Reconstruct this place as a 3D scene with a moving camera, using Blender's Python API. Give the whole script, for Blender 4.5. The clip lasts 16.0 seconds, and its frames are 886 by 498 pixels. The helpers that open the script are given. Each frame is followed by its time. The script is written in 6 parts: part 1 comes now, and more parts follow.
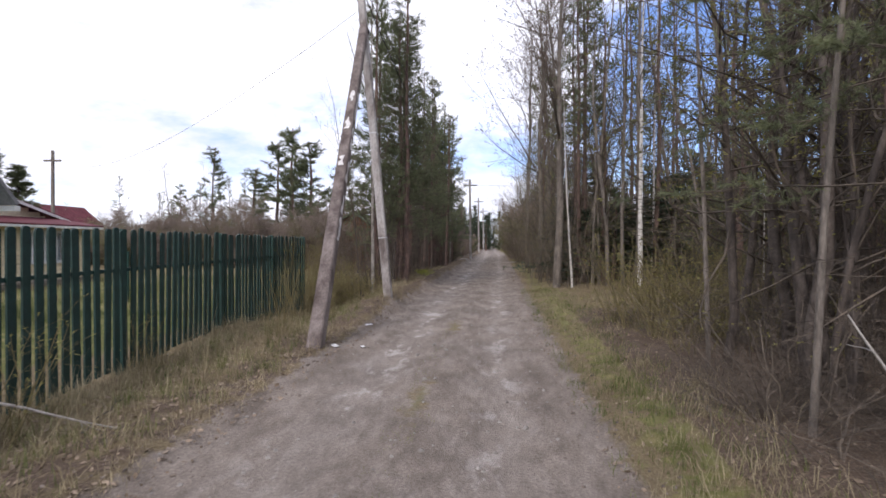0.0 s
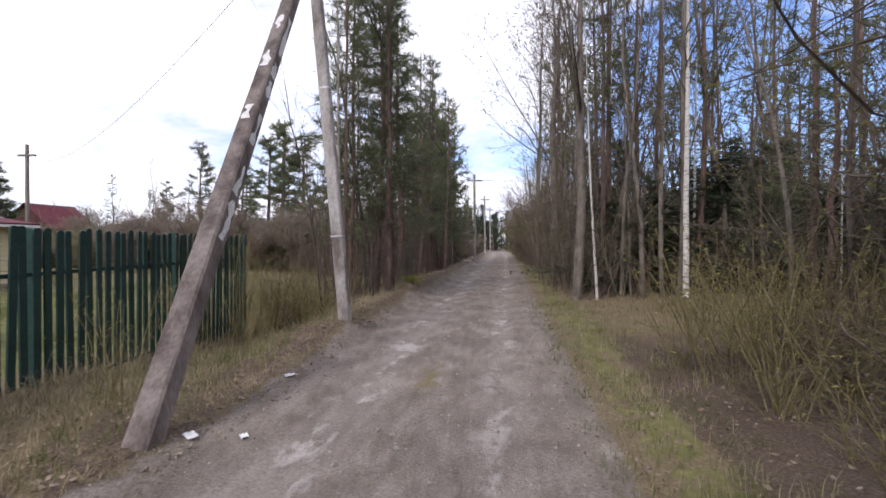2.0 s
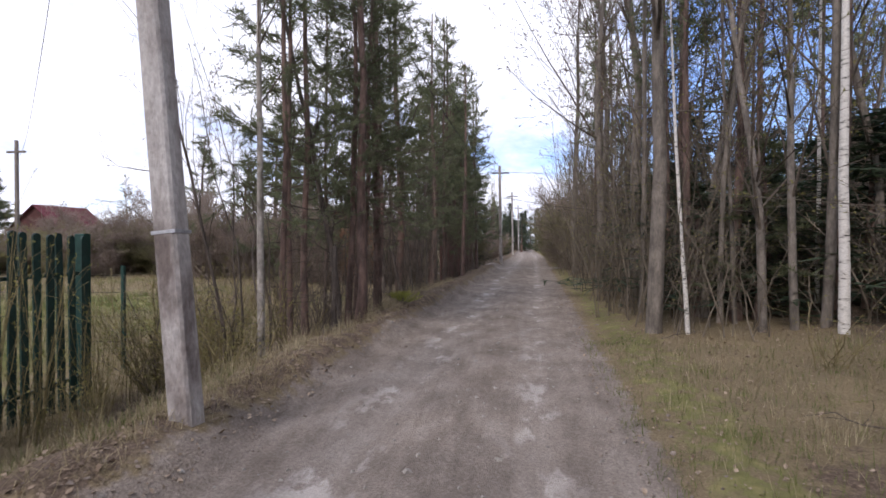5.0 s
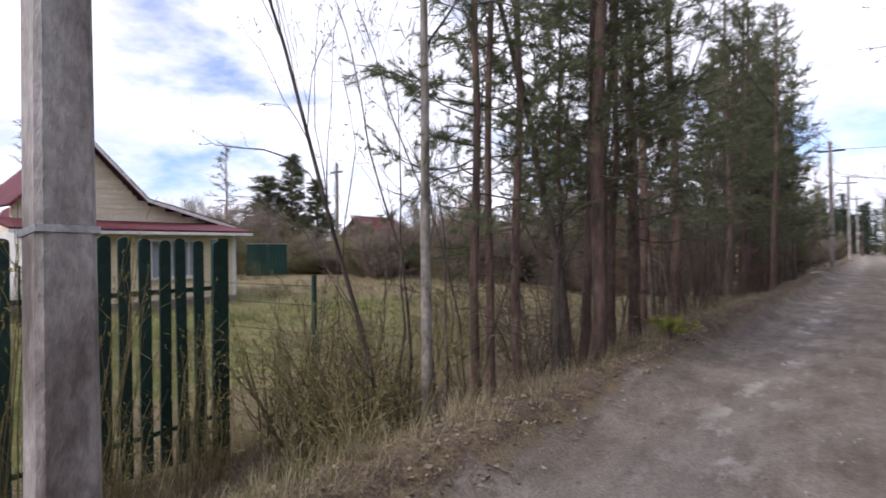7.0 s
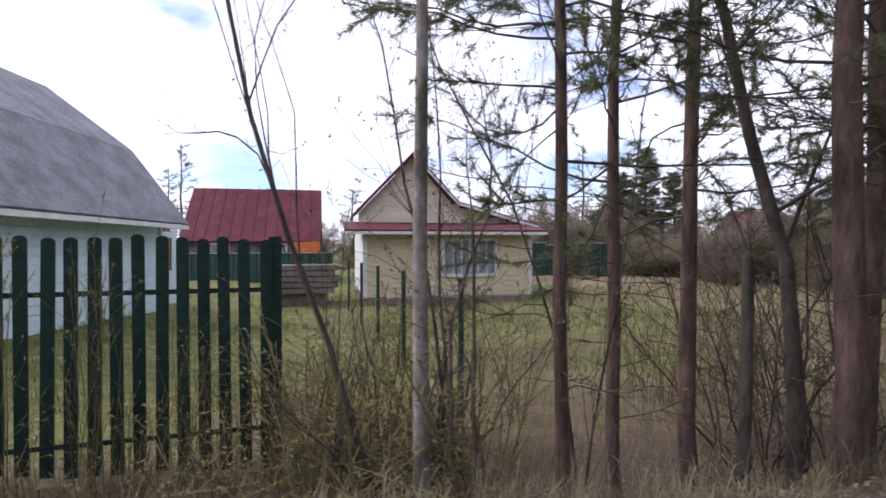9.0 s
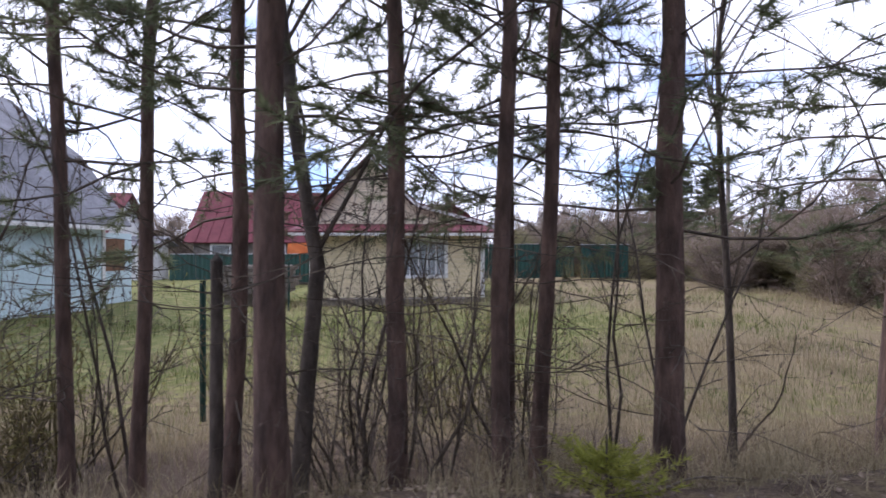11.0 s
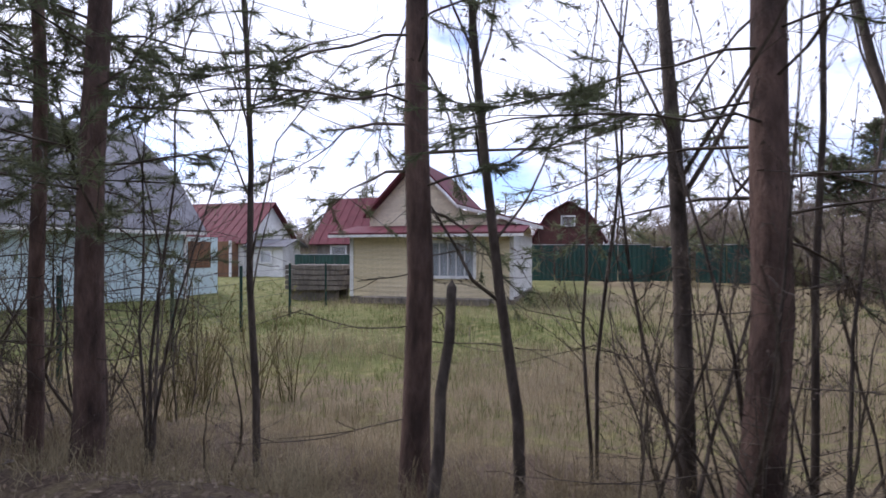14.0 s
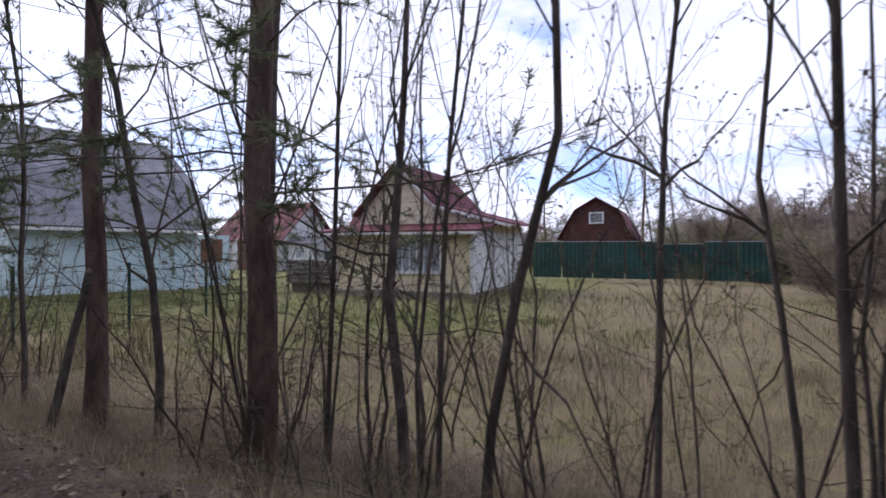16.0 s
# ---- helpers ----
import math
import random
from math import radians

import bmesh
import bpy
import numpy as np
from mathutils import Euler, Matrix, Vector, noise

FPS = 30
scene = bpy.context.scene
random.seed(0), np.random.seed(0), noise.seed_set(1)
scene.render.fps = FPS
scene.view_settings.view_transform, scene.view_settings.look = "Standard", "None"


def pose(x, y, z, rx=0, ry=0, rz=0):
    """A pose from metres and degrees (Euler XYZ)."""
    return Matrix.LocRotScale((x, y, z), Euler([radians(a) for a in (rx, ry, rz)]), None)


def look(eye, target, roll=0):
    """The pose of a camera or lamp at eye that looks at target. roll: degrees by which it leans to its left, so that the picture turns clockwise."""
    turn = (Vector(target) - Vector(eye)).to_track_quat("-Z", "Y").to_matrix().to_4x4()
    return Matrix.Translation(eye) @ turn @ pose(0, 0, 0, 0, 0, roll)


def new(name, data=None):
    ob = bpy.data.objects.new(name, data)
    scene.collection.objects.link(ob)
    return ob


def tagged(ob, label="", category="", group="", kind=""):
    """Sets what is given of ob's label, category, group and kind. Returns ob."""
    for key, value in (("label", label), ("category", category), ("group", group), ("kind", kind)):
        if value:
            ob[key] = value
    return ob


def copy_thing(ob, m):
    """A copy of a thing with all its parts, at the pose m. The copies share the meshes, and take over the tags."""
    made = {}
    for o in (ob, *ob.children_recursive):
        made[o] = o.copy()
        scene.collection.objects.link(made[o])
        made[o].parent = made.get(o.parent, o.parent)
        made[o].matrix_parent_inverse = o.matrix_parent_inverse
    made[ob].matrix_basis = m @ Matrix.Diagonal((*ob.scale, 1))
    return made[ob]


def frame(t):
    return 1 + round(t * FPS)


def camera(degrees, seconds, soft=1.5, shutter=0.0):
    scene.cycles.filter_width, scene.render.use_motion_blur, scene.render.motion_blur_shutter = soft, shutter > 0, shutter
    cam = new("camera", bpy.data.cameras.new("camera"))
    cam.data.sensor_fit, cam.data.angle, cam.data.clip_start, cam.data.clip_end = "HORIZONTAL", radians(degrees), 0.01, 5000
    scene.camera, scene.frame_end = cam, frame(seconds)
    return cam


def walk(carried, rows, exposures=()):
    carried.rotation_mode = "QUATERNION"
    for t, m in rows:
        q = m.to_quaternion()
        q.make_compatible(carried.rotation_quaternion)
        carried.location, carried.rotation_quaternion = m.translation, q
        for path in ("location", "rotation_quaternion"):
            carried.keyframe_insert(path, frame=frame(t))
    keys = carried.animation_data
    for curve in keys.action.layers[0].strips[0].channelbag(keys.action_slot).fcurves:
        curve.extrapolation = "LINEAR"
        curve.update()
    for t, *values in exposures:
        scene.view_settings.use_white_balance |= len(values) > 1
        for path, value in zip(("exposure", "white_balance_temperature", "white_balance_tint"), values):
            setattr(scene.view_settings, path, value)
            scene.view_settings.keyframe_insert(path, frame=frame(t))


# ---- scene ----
DEG = 79.7
cam = camera(DEG, 16.0, soft=1.6, shutter=0.2)


def aim(x, y, z, yaw, pitch, roll):
    a, b = radians(yaw), radians(pitch)
    ahead = Vector((-math.sin(a) * math.cos(b), math.cos(a) * math.cos(b), math.sin(b)))
    return look((x, y, z), Vector((x, y, z)) + ahead * 2, roll)


# seconds, x, y, z, heading to the left of the road, pitch, roll
PATH = [
    (0, -0.021, 0.000, 1.385, 4.68, -0.72, 0.34),
    (0.5, -0.014, 0.826, 1.399, 4.33, -0.67, 0.24),
    (1, -0.001, 1.649, 1.397, 4.74, -0.69, 0.24),
    (1.5, 0.041, 2.458, 1.401, 5.05, -0.63, 0.35),
    (2, 0.121, 3.251, 1.386, 5.53, -0.69, 0.30),
    (2.5, 0.182, 3.990, 1.394, 5.74, -0.67, 0.17),
    (3, 0.219, 4.701, 1.396, 6.28, -0.71, 0.17),
    (3.5, 0.243, 5.400, 1.390, 6.53, -0.69, 0.25),
    (4.75, 0.160, 7.230, 1.400, 8.40, -0.64, 0.02),
    (6, 0.023, 8.977, 1.398, 12.15, -0.55, -0.21),
    (6.5, -0.079, 9.612, 1.401, 22.21, -0.46, -0.34),
    (7, -0.173, 10.238, 1.414, 38.28, -0.21, -0.42),
    (7.5, -0.239, 10.871, 1.412, 52.02, 0.01, -0.45),
    (8, -0.293, 11.517, 1.400, 63.66, -0.07, -0.25),
    (8.2, -0.301, 11.790, 1.399, 67.91, -0.11, -0.20),
    (9.2, 0.000, 13.380, 1.405, 79.20, -0.04, -0.15),
    (10.3, 0.222, 15.238, 1.409, 83.33, 0.02, -0.11),
    (10.5, 0.241, 15.554, 1.400, 83.69, 0.03, -0.09),
    (11, 0.248, 16.364, 1.400, 84.67, 0.08, -0.06),
    (11.5, 0.232, 17.099, 1.400, 86.71, 0.16, -0.06),
    (12, 0.207, 17.838, 1.400, 90.37, 0.29, -0.07),
    (12.5, 0.171, 18.637, 1.404, 94.18, 0.47, -0.04),
    (13, 0.049, 19.421, 1.400, 97.26, 0.32, -0.08),
    (13.5, -0.062, 20.193, 1.402, 101.30, 0.26, -0.14),
    (14, -0.110, 21.037, 1.400, 105.19, 0.18, -0.04),
    (14.5, -0.138, 21.900, 1.401, 108.02, 0.15, 0.06),
    (15, -0.180, 22.820, 1.400, 110.95, 0.04, 0.03),
    (15.2, -0.201, 23.187, 1.400, 111.48, 0.01, 0.03),
    (15.5, -0.233, 23.748, 1.400, 112.43, -0.05, 0.02),
    (16, -0.286, 24.702, 1.399, 114.22, -0.16, 0.03),
]
walk(cam, [(t, aim(*p)) for t, *p in PATH], exposures=[(0, 0.02, 6450, 18), (3.5, 0.06, 6400, 19), (8.2, 0.08, 6350, 20), (10.3, 0.45, 5950, 22), (12.5, 0.36, 5950, 22), (14.5, 0.09, 5950, 22), (16, -0.06, 5950, 22)])

# ---- daylight: bright broken cloud with a weak, veiled sun ----
SUN_EL, SUN_AZ = radians(42), radians(200)
world = bpy.data.worlds.new("sky")
scene.world = world
world.use_nodes = True
wt = world.node_tree
wt.nodes.clear()


def wn(kind, **k):
    n = wt.nodes.new(kind)
    for key, v in k.items():
        n.inputs[key].default_value = v
    return n


w_out = wn("ShaderNodeOutputWorld")
w_bg = wn("ShaderNodeBackground", Strength=1.0)
w_sky = wn("ShaderNodeTexSky")
w_sky.sky_type, w_sky.sun_disc, w_sky.sun_elevation, w_sky.sun_rotation = "NISHITA", False, SUN_EL, SUN_AZ
w_gain = wn("ShaderNodeMix")
w_gain.data_type, w_gain.blend_type = "RGBA", "MULTIPLY"
w_gain.inputs[0].default_value = 1.0
w_gain.inputs[7].default_value = (0.145, 0.165, 0.21, 1)
w_co = wn("ShaderNodeTexCoord")
w_map = wn("ShaderNodeMapping", Location=(5.3, 2.9, 0.4), Scale=(1.0, 1.0, 2.4))
w_noise = wn("ShaderNodeTexNoise", Scale=2.1, Detail=7.0, Roughness=0.58)
w_ramp = wn("ShaderNodeValToRGB")
w_ramp.color_ramp.elements[0].position, w_ramp.color_ramp.elements[1].position = 0.355, 0.49
w_tone = wn("ShaderNodeTexNoise", Scale=3.3, Detail=5.0)
w_cl = wn("ShaderNodeMix")
w_cl.data_type = "RGBA"
w_cl.inputs[6].default_value, w_cl.inputs[7].default_value = (0.66, 0.72, 0.84, 1), (1.66, 1.71, 1.80, 1)
w_mix = wn("ShaderNodeMix")
w_mix.data_type = "RGBA"
L = wt.links.new
L(w_co.outputs["Generated"], w_map.inputs["Vector"])
L(w_map.outputs[0], w_noise.inputs["Vector"])
L(w_map.outputs[0], w_tone.inputs["Vector"])


def cloud_gap(heading, elevation, wide, strength):
    """Thinner cloud towards one part of the sky, as a value to take off the cloud noise."""
    h, e = radians(heading), radians(elevation)
    dot = wn("ShaderNodeVectorMath")
    dot.operation = "DOT_PRODUCT"
    dot.inputs[1].default_value = (-math.sin(h) * math.cos(e), math.cos(h) * math.cos(e), math.sin(e))
    L(w_co.outputs["Generated"], dot.inputs[0])
    near = wn("ShaderNodeMapRange")
    near.interpolation_type = "SMOOTHSTEP"
    near.inputs[1].default_value, near.inputs[2].default_value = math.cos(radians(wide)), math.cos(radians(wide * 0.25))
    near.inputs[3].default_value, near.inputs[4].default_value = 0.0, strength
    L(dot.outputs["Value"], near.inputs[0])
    return near.outputs[0]


w_thin = w_noise.outputs[0]
for h_, e_, wide_, k_ in ((-27, 15, 22, 0.19), (58, 22, 15, 0.03)):
    w_less = wn("ShaderNodeMath")
    w_less.operation = "SUBTRACT"
    L(w_thin, w_less.inputs[0])
    L(cloud_gap(h_, e_, wide_, k_), w_less.inputs[1])
    w_thin = w_less.outputs[0]
L(w_thin, w_ramp.inputs[0])
L(w_sky.outputs[0], w_gain.inputs[6])
L(w_tone.outputs[0], w_cl.inputs[0])
L(w_ramp.outputs[0], w_mix.inputs[0])
L(w_gain.outputs[2], w_mix.inputs[6])
L(w_cl.outputs[2], w_mix.inputs[7])
L(w_mix.outputs[2], w_bg.inputs["Color"])
L(w_bg.outputs[0], w_out.inputs[0])

sun = new("sun", bpy.data.lights.new("sun", "SUN"))
sun.data.energy, sun.data.angle, sun.data.color = 2.0, radians(14), (1.0, 0.93, 0.83)
sun.matrix_world = look((0, 0, 60), Vector((0, 0, 60)) - Vector((math.sin(SUN_AZ) * math.cos(SUN_EL), math.cos(SUN_AZ) * math.cos(SUN_EL), math.sin(SUN_EL))))


# ---- materials ----
def material(name, colors, scale=6.0, rough=0.9, bump=0.3, stretch=(1, 1, 1), fine=40.0, metal=0.0, spec=0.3, contrast=(0.35, 0.65), vary=0.0, bump_dist=0.02, trans=0.0):
    """Two colours mixed by a coarse noise, tinted by a fine one, with relief; vary: brightness by object or island."""
    m = bpy.data.materials.new(name)
    m.use_nodes = True
    nt = m.node_tree
    b = nt.nodes["Principled BSDF"]
    b.inputs["Roughness"].default_value, b.inputs["Metallic"].default_value = rough, metal
    b.inputs["Specular IOR Level"].default_value = spec

    def nd(kind, **k):
        n = nt.nodes.new(kind)
        for key, v in k.items():
            n.inputs[key].default_value = v
        return n
    co = nd("ShaderNodeTexCoord")
    mp = nd("ShaderNodeMapping", Scale=stretch)
    nt.links.new(co.outputs["Object"], mp.inputs[0])
    n1 = nd("ShaderNodeTexNoise", Scale=scale, Detail=5.0, Roughness=0.6)
    n2 = nd("ShaderNodeTexNoise", Scale=fine, Detail=4.0, Roughness=0.65)
    for n in (n1, n2):
        nt.links.new(mp.outputs[0], n.inputs["Vector"])
    r = nd("ShaderNodeValToRGB")
    els = r.color_ramp.elements
    els[0].position, els[1].position = contrast
    els[0].color, els[1].color = (*colors[0], 1), (*colors[1], 1)
    if len(colors) > 2:
        e = els.new(sum(contrast) / 2)
        e.color = (*colors[2], 1)
    nt.links.new(n1.outputs[0], r.inputs[0])
    mx = nd("ShaderNodeMix")
    mx.data_type, mx.blend_type = "RGBA", "MULTIPLY"
    mx.inputs[0].default_value = 1.0
    mr = nd("ShaderNodeMapRange")
    mr.inputs[1].default_value, mr.inputs[2].default_value, mr.inputs[3].default_value, mr.inputs[4].default_value = 0.3, 0.7, 0.72, 1.22
    nt.links.new(n2.outputs[0], mr.inputs[0])
    nt.links.new(r.outputs[0], mx.inputs[6])
    nt.links.new(mr.outputs[0], mx.inputs[7])
    last = mx.outputs[2]
    if vary:
        oi, ge = nd("ShaderNodeObjectInfo"), nd("ShaderNodeNewGeometry")
        ad = nd("ShaderNodeMath")
        ad.operation = "ADD"
        nt.links.new(oi.outputs["Random"], ad.inputs[0])
        nt.links.new(ge.outputs["Random Per Island"], ad.inputs[1])
        m2 = nd("ShaderNodeMapRange")
        m2.inputs[1].default_value, m2.inputs[2].default_value, m2.inputs[3].default_value, m2.inputs[4].default_value = 0.0, 2.0, 1 - vary, 1 + vary
        nt.links.new(ad.outputs[0], m2.inputs[0])
        m3 = nd("ShaderNodeMix")
        m3.data_type, m3.blend_type = "RGBA", "MULTIPLY"
        m3.inputs[0].default_value = 1.0
        nt.links.new(last, m3.inputs[6])
        nt.links.new(m2.outputs[0], m3.inputs[7])
        last = m3.outputs[2]
    nt.links.new(last, b.inputs["Base Color"])
    if bump:
        bp = nd("ShaderNodeBump", Strength=bump, Distance=bump_dist)
        nt.links.new(n2.outputs[0], bp.inputs["Height"])
        nt.links.new(bp.outputs[0], b.inputs["Normal"])
    if trans:
        tl, ms = nd("ShaderNodeBsdfTranslucent"), nd("ShaderNodeMixShader", Fac=trans)
        nt.links.new(last, tl.inputs["Color"])
        nt.links.new(b.outputs[0], ms.inputs[1])
        nt.links.new(tl.outputs[0], ms.inputs[2])
        nt.links.new(ms.outputs[0], nt.nodes["Material Output"].inputs["Surface"])
    return m


PINE_BARK = material("pine_bark", [(0.082, 0.059, 0.051), (0.21, 0.14, 0.115)], 9, 0.95, 0.9, (1, 1, 0.28), 28, bump_dist=0.03, vary=0.2)
ALDER_BARK = material("alder_bark", [(0.058, 0.048, 0.042), (0.155, 0.128, 0.108)], 8, 0.92, 0.6, (1, 1, 0.4), 34, vary=0.2)
GREY_BARK = material("grey_bark", [(0.10, 0.088, 0.075), (0.23, 0.20, 0.17)], 8, 0.9, 0.5, (1, 1, 0.35), 40, vary=0.25)
PALE_BARK = material("pale_aspen_bark", [(0.13, 0.118, 0.10), (0.36, 0.33, 0.295)], 6, 0.9, 0.4, (1, 1, 0.5), 34, contrast=(0.38, 0.6))
BRUSH_BARK = material("brushwood_bark", [(0.095, 0.08, 0.062), (0.19, 0.16, 0.12)], 0.7, 0.9, 0, (1, 1, 1), 6, vary=0.35)
COPSE_TWIGS = material("copse_twigs", [(0.19, 0.15, 0.125), (0.33, 0.27, 0.225)], 0.6, 0.9, 0, fine=5, vary=0.3, trans=0.45)
COPSE_OLIVE = material("copse_olive_twigs", [(0.17, 0.165, 0.085), (0.29, 0.27, 0.15)], 0.6, 0.9, 0, fine=5, vary=0.3, trans=0.45)
COPSE_BARK = material("copse_bark", [(0.11, 0.092, 0.066), (0.21, 0.175, 0.125)], 0.5, 0.9, 0, (1, 1, 1), 4, vary=0.4)
TWIG_BARK = material("twig_bark", [(0.062, 0.052, 0.042), (0.15, 0.122, 0.094)], 5, 0.9, 0, (1, 1, 1), 30, vary=0.35)
OLIVE_BARK = material("olive_bark", [(0.12, 0.105, 0.05), (0.22, 0.18, 0.09)], 5, 0.9, 0, (1, 1, 1), 30, vary=0.3)
BIRCH_BARK = material("birch_bark", [(0.03, 0.028, 0.026), (0.62, 0.60, 0.56), (0.5, 0.48, 0.44)], 5.0, 0.8, 0.3, (1.2, 1.2, 5.0), 30, contrast=(0.33, 0.5))
NEEDLES = material("pine_needles", [(0.105, 0.125, 0.068), (0.20, 0.222, 0.12)], 2, 0.6, 0, fine=9, vary=0.35, trans=0.45)
NEEDLES_BLUE = material("spruce_needles", [(0.03, 0.05, 0.03), (0.065, 0.09, 0.05)], 2, 0.6, 0, fine=9, vary=0.35, trans=0.3)
BUDS = material("spring_buds", [(0.17, 0.17, 0.05), (0.30, 0.28, 0.10)], 3, 0.7, 0, fine=9, vary=0.3, trans=0.4)
SEEDLING = material("seedling_needles", [(0.30, 0.33, 0.06), (0.45, 0.46, 0.12)], 3, 0.7, 0, fine=9, vary=0.3, trans=0.5)
CATKINS = material("catkins", [(0.10, 0.075, 0.06), (0.20, 0.15, 0.12)], 3, 0.8, 0, fine=9, vary=0.3)
DRY = material("dry_grass", [(0.245, 0.20, 0.12), (0.46, 0.395, 0.255)], 1.5, 0.85, 0, fine=12, vary=0.4, trans=0.35)
GREEN = material("green_grass", [(0.11, 0.138, 0.045), (0.205, 0.22, 0.08)], 1.5, 0.75, 0, fine=12, vary=0.4, trans=0.35)
LEAF_LITTER = material("dead_leaf", [(0.14, 0.10, 0.07), (0.34, 0.27, 0.20)], 3, 0.9, 0, fine=12, vary=0.5)
CONCRETE = material("weathered_concrete", [(0.15, 0.125, 0.115), (0.42, 0.40, 0.385), (0.31, 0.285, 0.27)], 3.6, 0.92, 0.7, (1, 1, 0.45), 38, contrast=(0.36, 0.62))
STRUT = material("stained_concrete", [(0.085, 0.066, 0.06), (0.235, 0.20, 0.185)], 4.5, 0.95, 0.8, (1, 1, 0.4), 40)
LIME = material("flaked_whitewash", [(0.55, 0.54, 0.53), (0.70, 0.69, 0.68)], 6, 0.9, 0.3)
STEEL = material("galvanised_band", [(0.42, 0.42, 0.43), (0.58, 0.58, 0.6)], 8, 0.45, 0.1, metal=0.8)
DARK_METAL = material("dark_iron", [(0.025, 0.023, 0.022), (0.06, 0.05, 0.045)], 8, 0.6, 0.2, metal=0.4)
CABLE = material("black_cable", [(0.015, 0.015, 0.016), (0.03, 0.03, 0.032)], 8, 0.6, 0)
PICKET = material("green_fence_paint", [(0.006, 0.024, 0.021), (0.013, 0.045, 0.038)], 3, 0.5, 0.12, fine=22, spec=0.4, vary=0.25)
POST_GREEN = material("green_post_paint", [(0.010, 0.036, 0.03), (0.018, 0.055, 0.045)], 3, 0.5, 0.1, fine=22)
SHEET_GREEN = material("green_sheet_metal", [(0.006, 0.038, 0.031), (0.012, 0.062, 0.05)], 1.2, 0.45, 0.05, spec=0.5)
YELLOW = material("faded_yellow_boards", [(0.60, 0.51, 0.32), (0.72, 0.62, 0.42)], 1.8, 0.8, 0.25, (0.5, 0.5, 3), 30, vary=0.1)
CREAM = material("cream_gable_boards", [(0.66, 0.58, 0.42), (0.78, 0.70, 0.53)], 1.8, 0.8, 0.25, (0.5, 0.5, 3), 30, vary=0.1)
WHITE = material("white_paint", [(0.62, 0.62, 0.60), (0.78, 0.78, 0.76)], 2.5, 0.7, 0.15)
PALE_BLUE = material("pale_blue_siding", [(0.50, 0.645, 0.67), (0.62, 0.75, 0.765)], 1.5, 0.65, 0.1, vary=0.08)
MAROON = material("maroon_roof_sheet", [(0.10, 0.026, 0.034), (0.15, 0.042, 0.052)], 1.5, 0.7, 0.08, spec=0.15)
RED_WALL = material("dark_red_wall", [(0.06, 0.024, 0.022), (0.10, 0.04, 0.036)], 2, 0.8, 0.2)
GREY_ROOF = material("grey_slate_roof", [(0.16, 0.16, 0.17), (0.26, 0.26, 0.275)], 2, 0.85, 0.3, fine=25)
GREEN_ROOF = material("mossy_green_roof", [(0.09, 0.12, 0.08), (0.16, 0.19, 0.13)], 2, 0.85, 0.3)
BROWN_WOOD = material("brown_boards", [(0.13, 0.07, 0.04), (0.22, 0.12, 0.07)], 3, 0.8, 0.3, (1, 1, 0.3), 30)
GREY_WOOD = material("grey_weathered_wood", [(0.12, 0.105, 0.09), (0.24, 0.21, 0.18)], 5, 0.9, 0.5, (1, 1, 0.3), 40, vary=0.25)
RED_FENCE = material("faded_red_fence", [(0.13, 0.055, 0.05), (0.21, 0.10, 0.085)], 3, 0.85, 0.2, vary=0.25)
ORANGE = material("orange_tarp", [(0.5, 0.12, 0.03), (0.62, 0.18, 0.05)], 3, 0.6, 0.2)
CURTAIN = material("pale_curtain", [(0.35, 0.38, 0.40), (0.5, 0.53, 0.55)], 3, 0.9, 0.1, (6, 6, 0.5))
PAPER = material("white_litter", [(0.65, 0.65, 0.66), (0.8, 0.8, 0.8)], 9, 0.6, 0.2)
CLOD = material("dirt_clod", [(0.13, 0.105, 0.088), (0.26, 0.22, 0.19)], 9, 0.95, 0.3, vary=0.35)
STONE = material("pebble", [(0.22, 0.20, 0.18), (0.36, 0.34, 0.31)], 9, 0.9, 0.2, vary=0.3)
GLASS = bpy.data.materials.new("window_glass")
GLASS.use_nodes = True
_g = GLASS.node_tree.nodes["Principled BSDF"]
_g.inputs["Base Color"].default_value, _g.inputs["Roughness"].default_value = (0.9, 0.93, 0.95, 1), 0.04
_g.inputs["Transmission Weight"].default_value, _g.inputs["IOR"].default_value = 0.9, 1.45


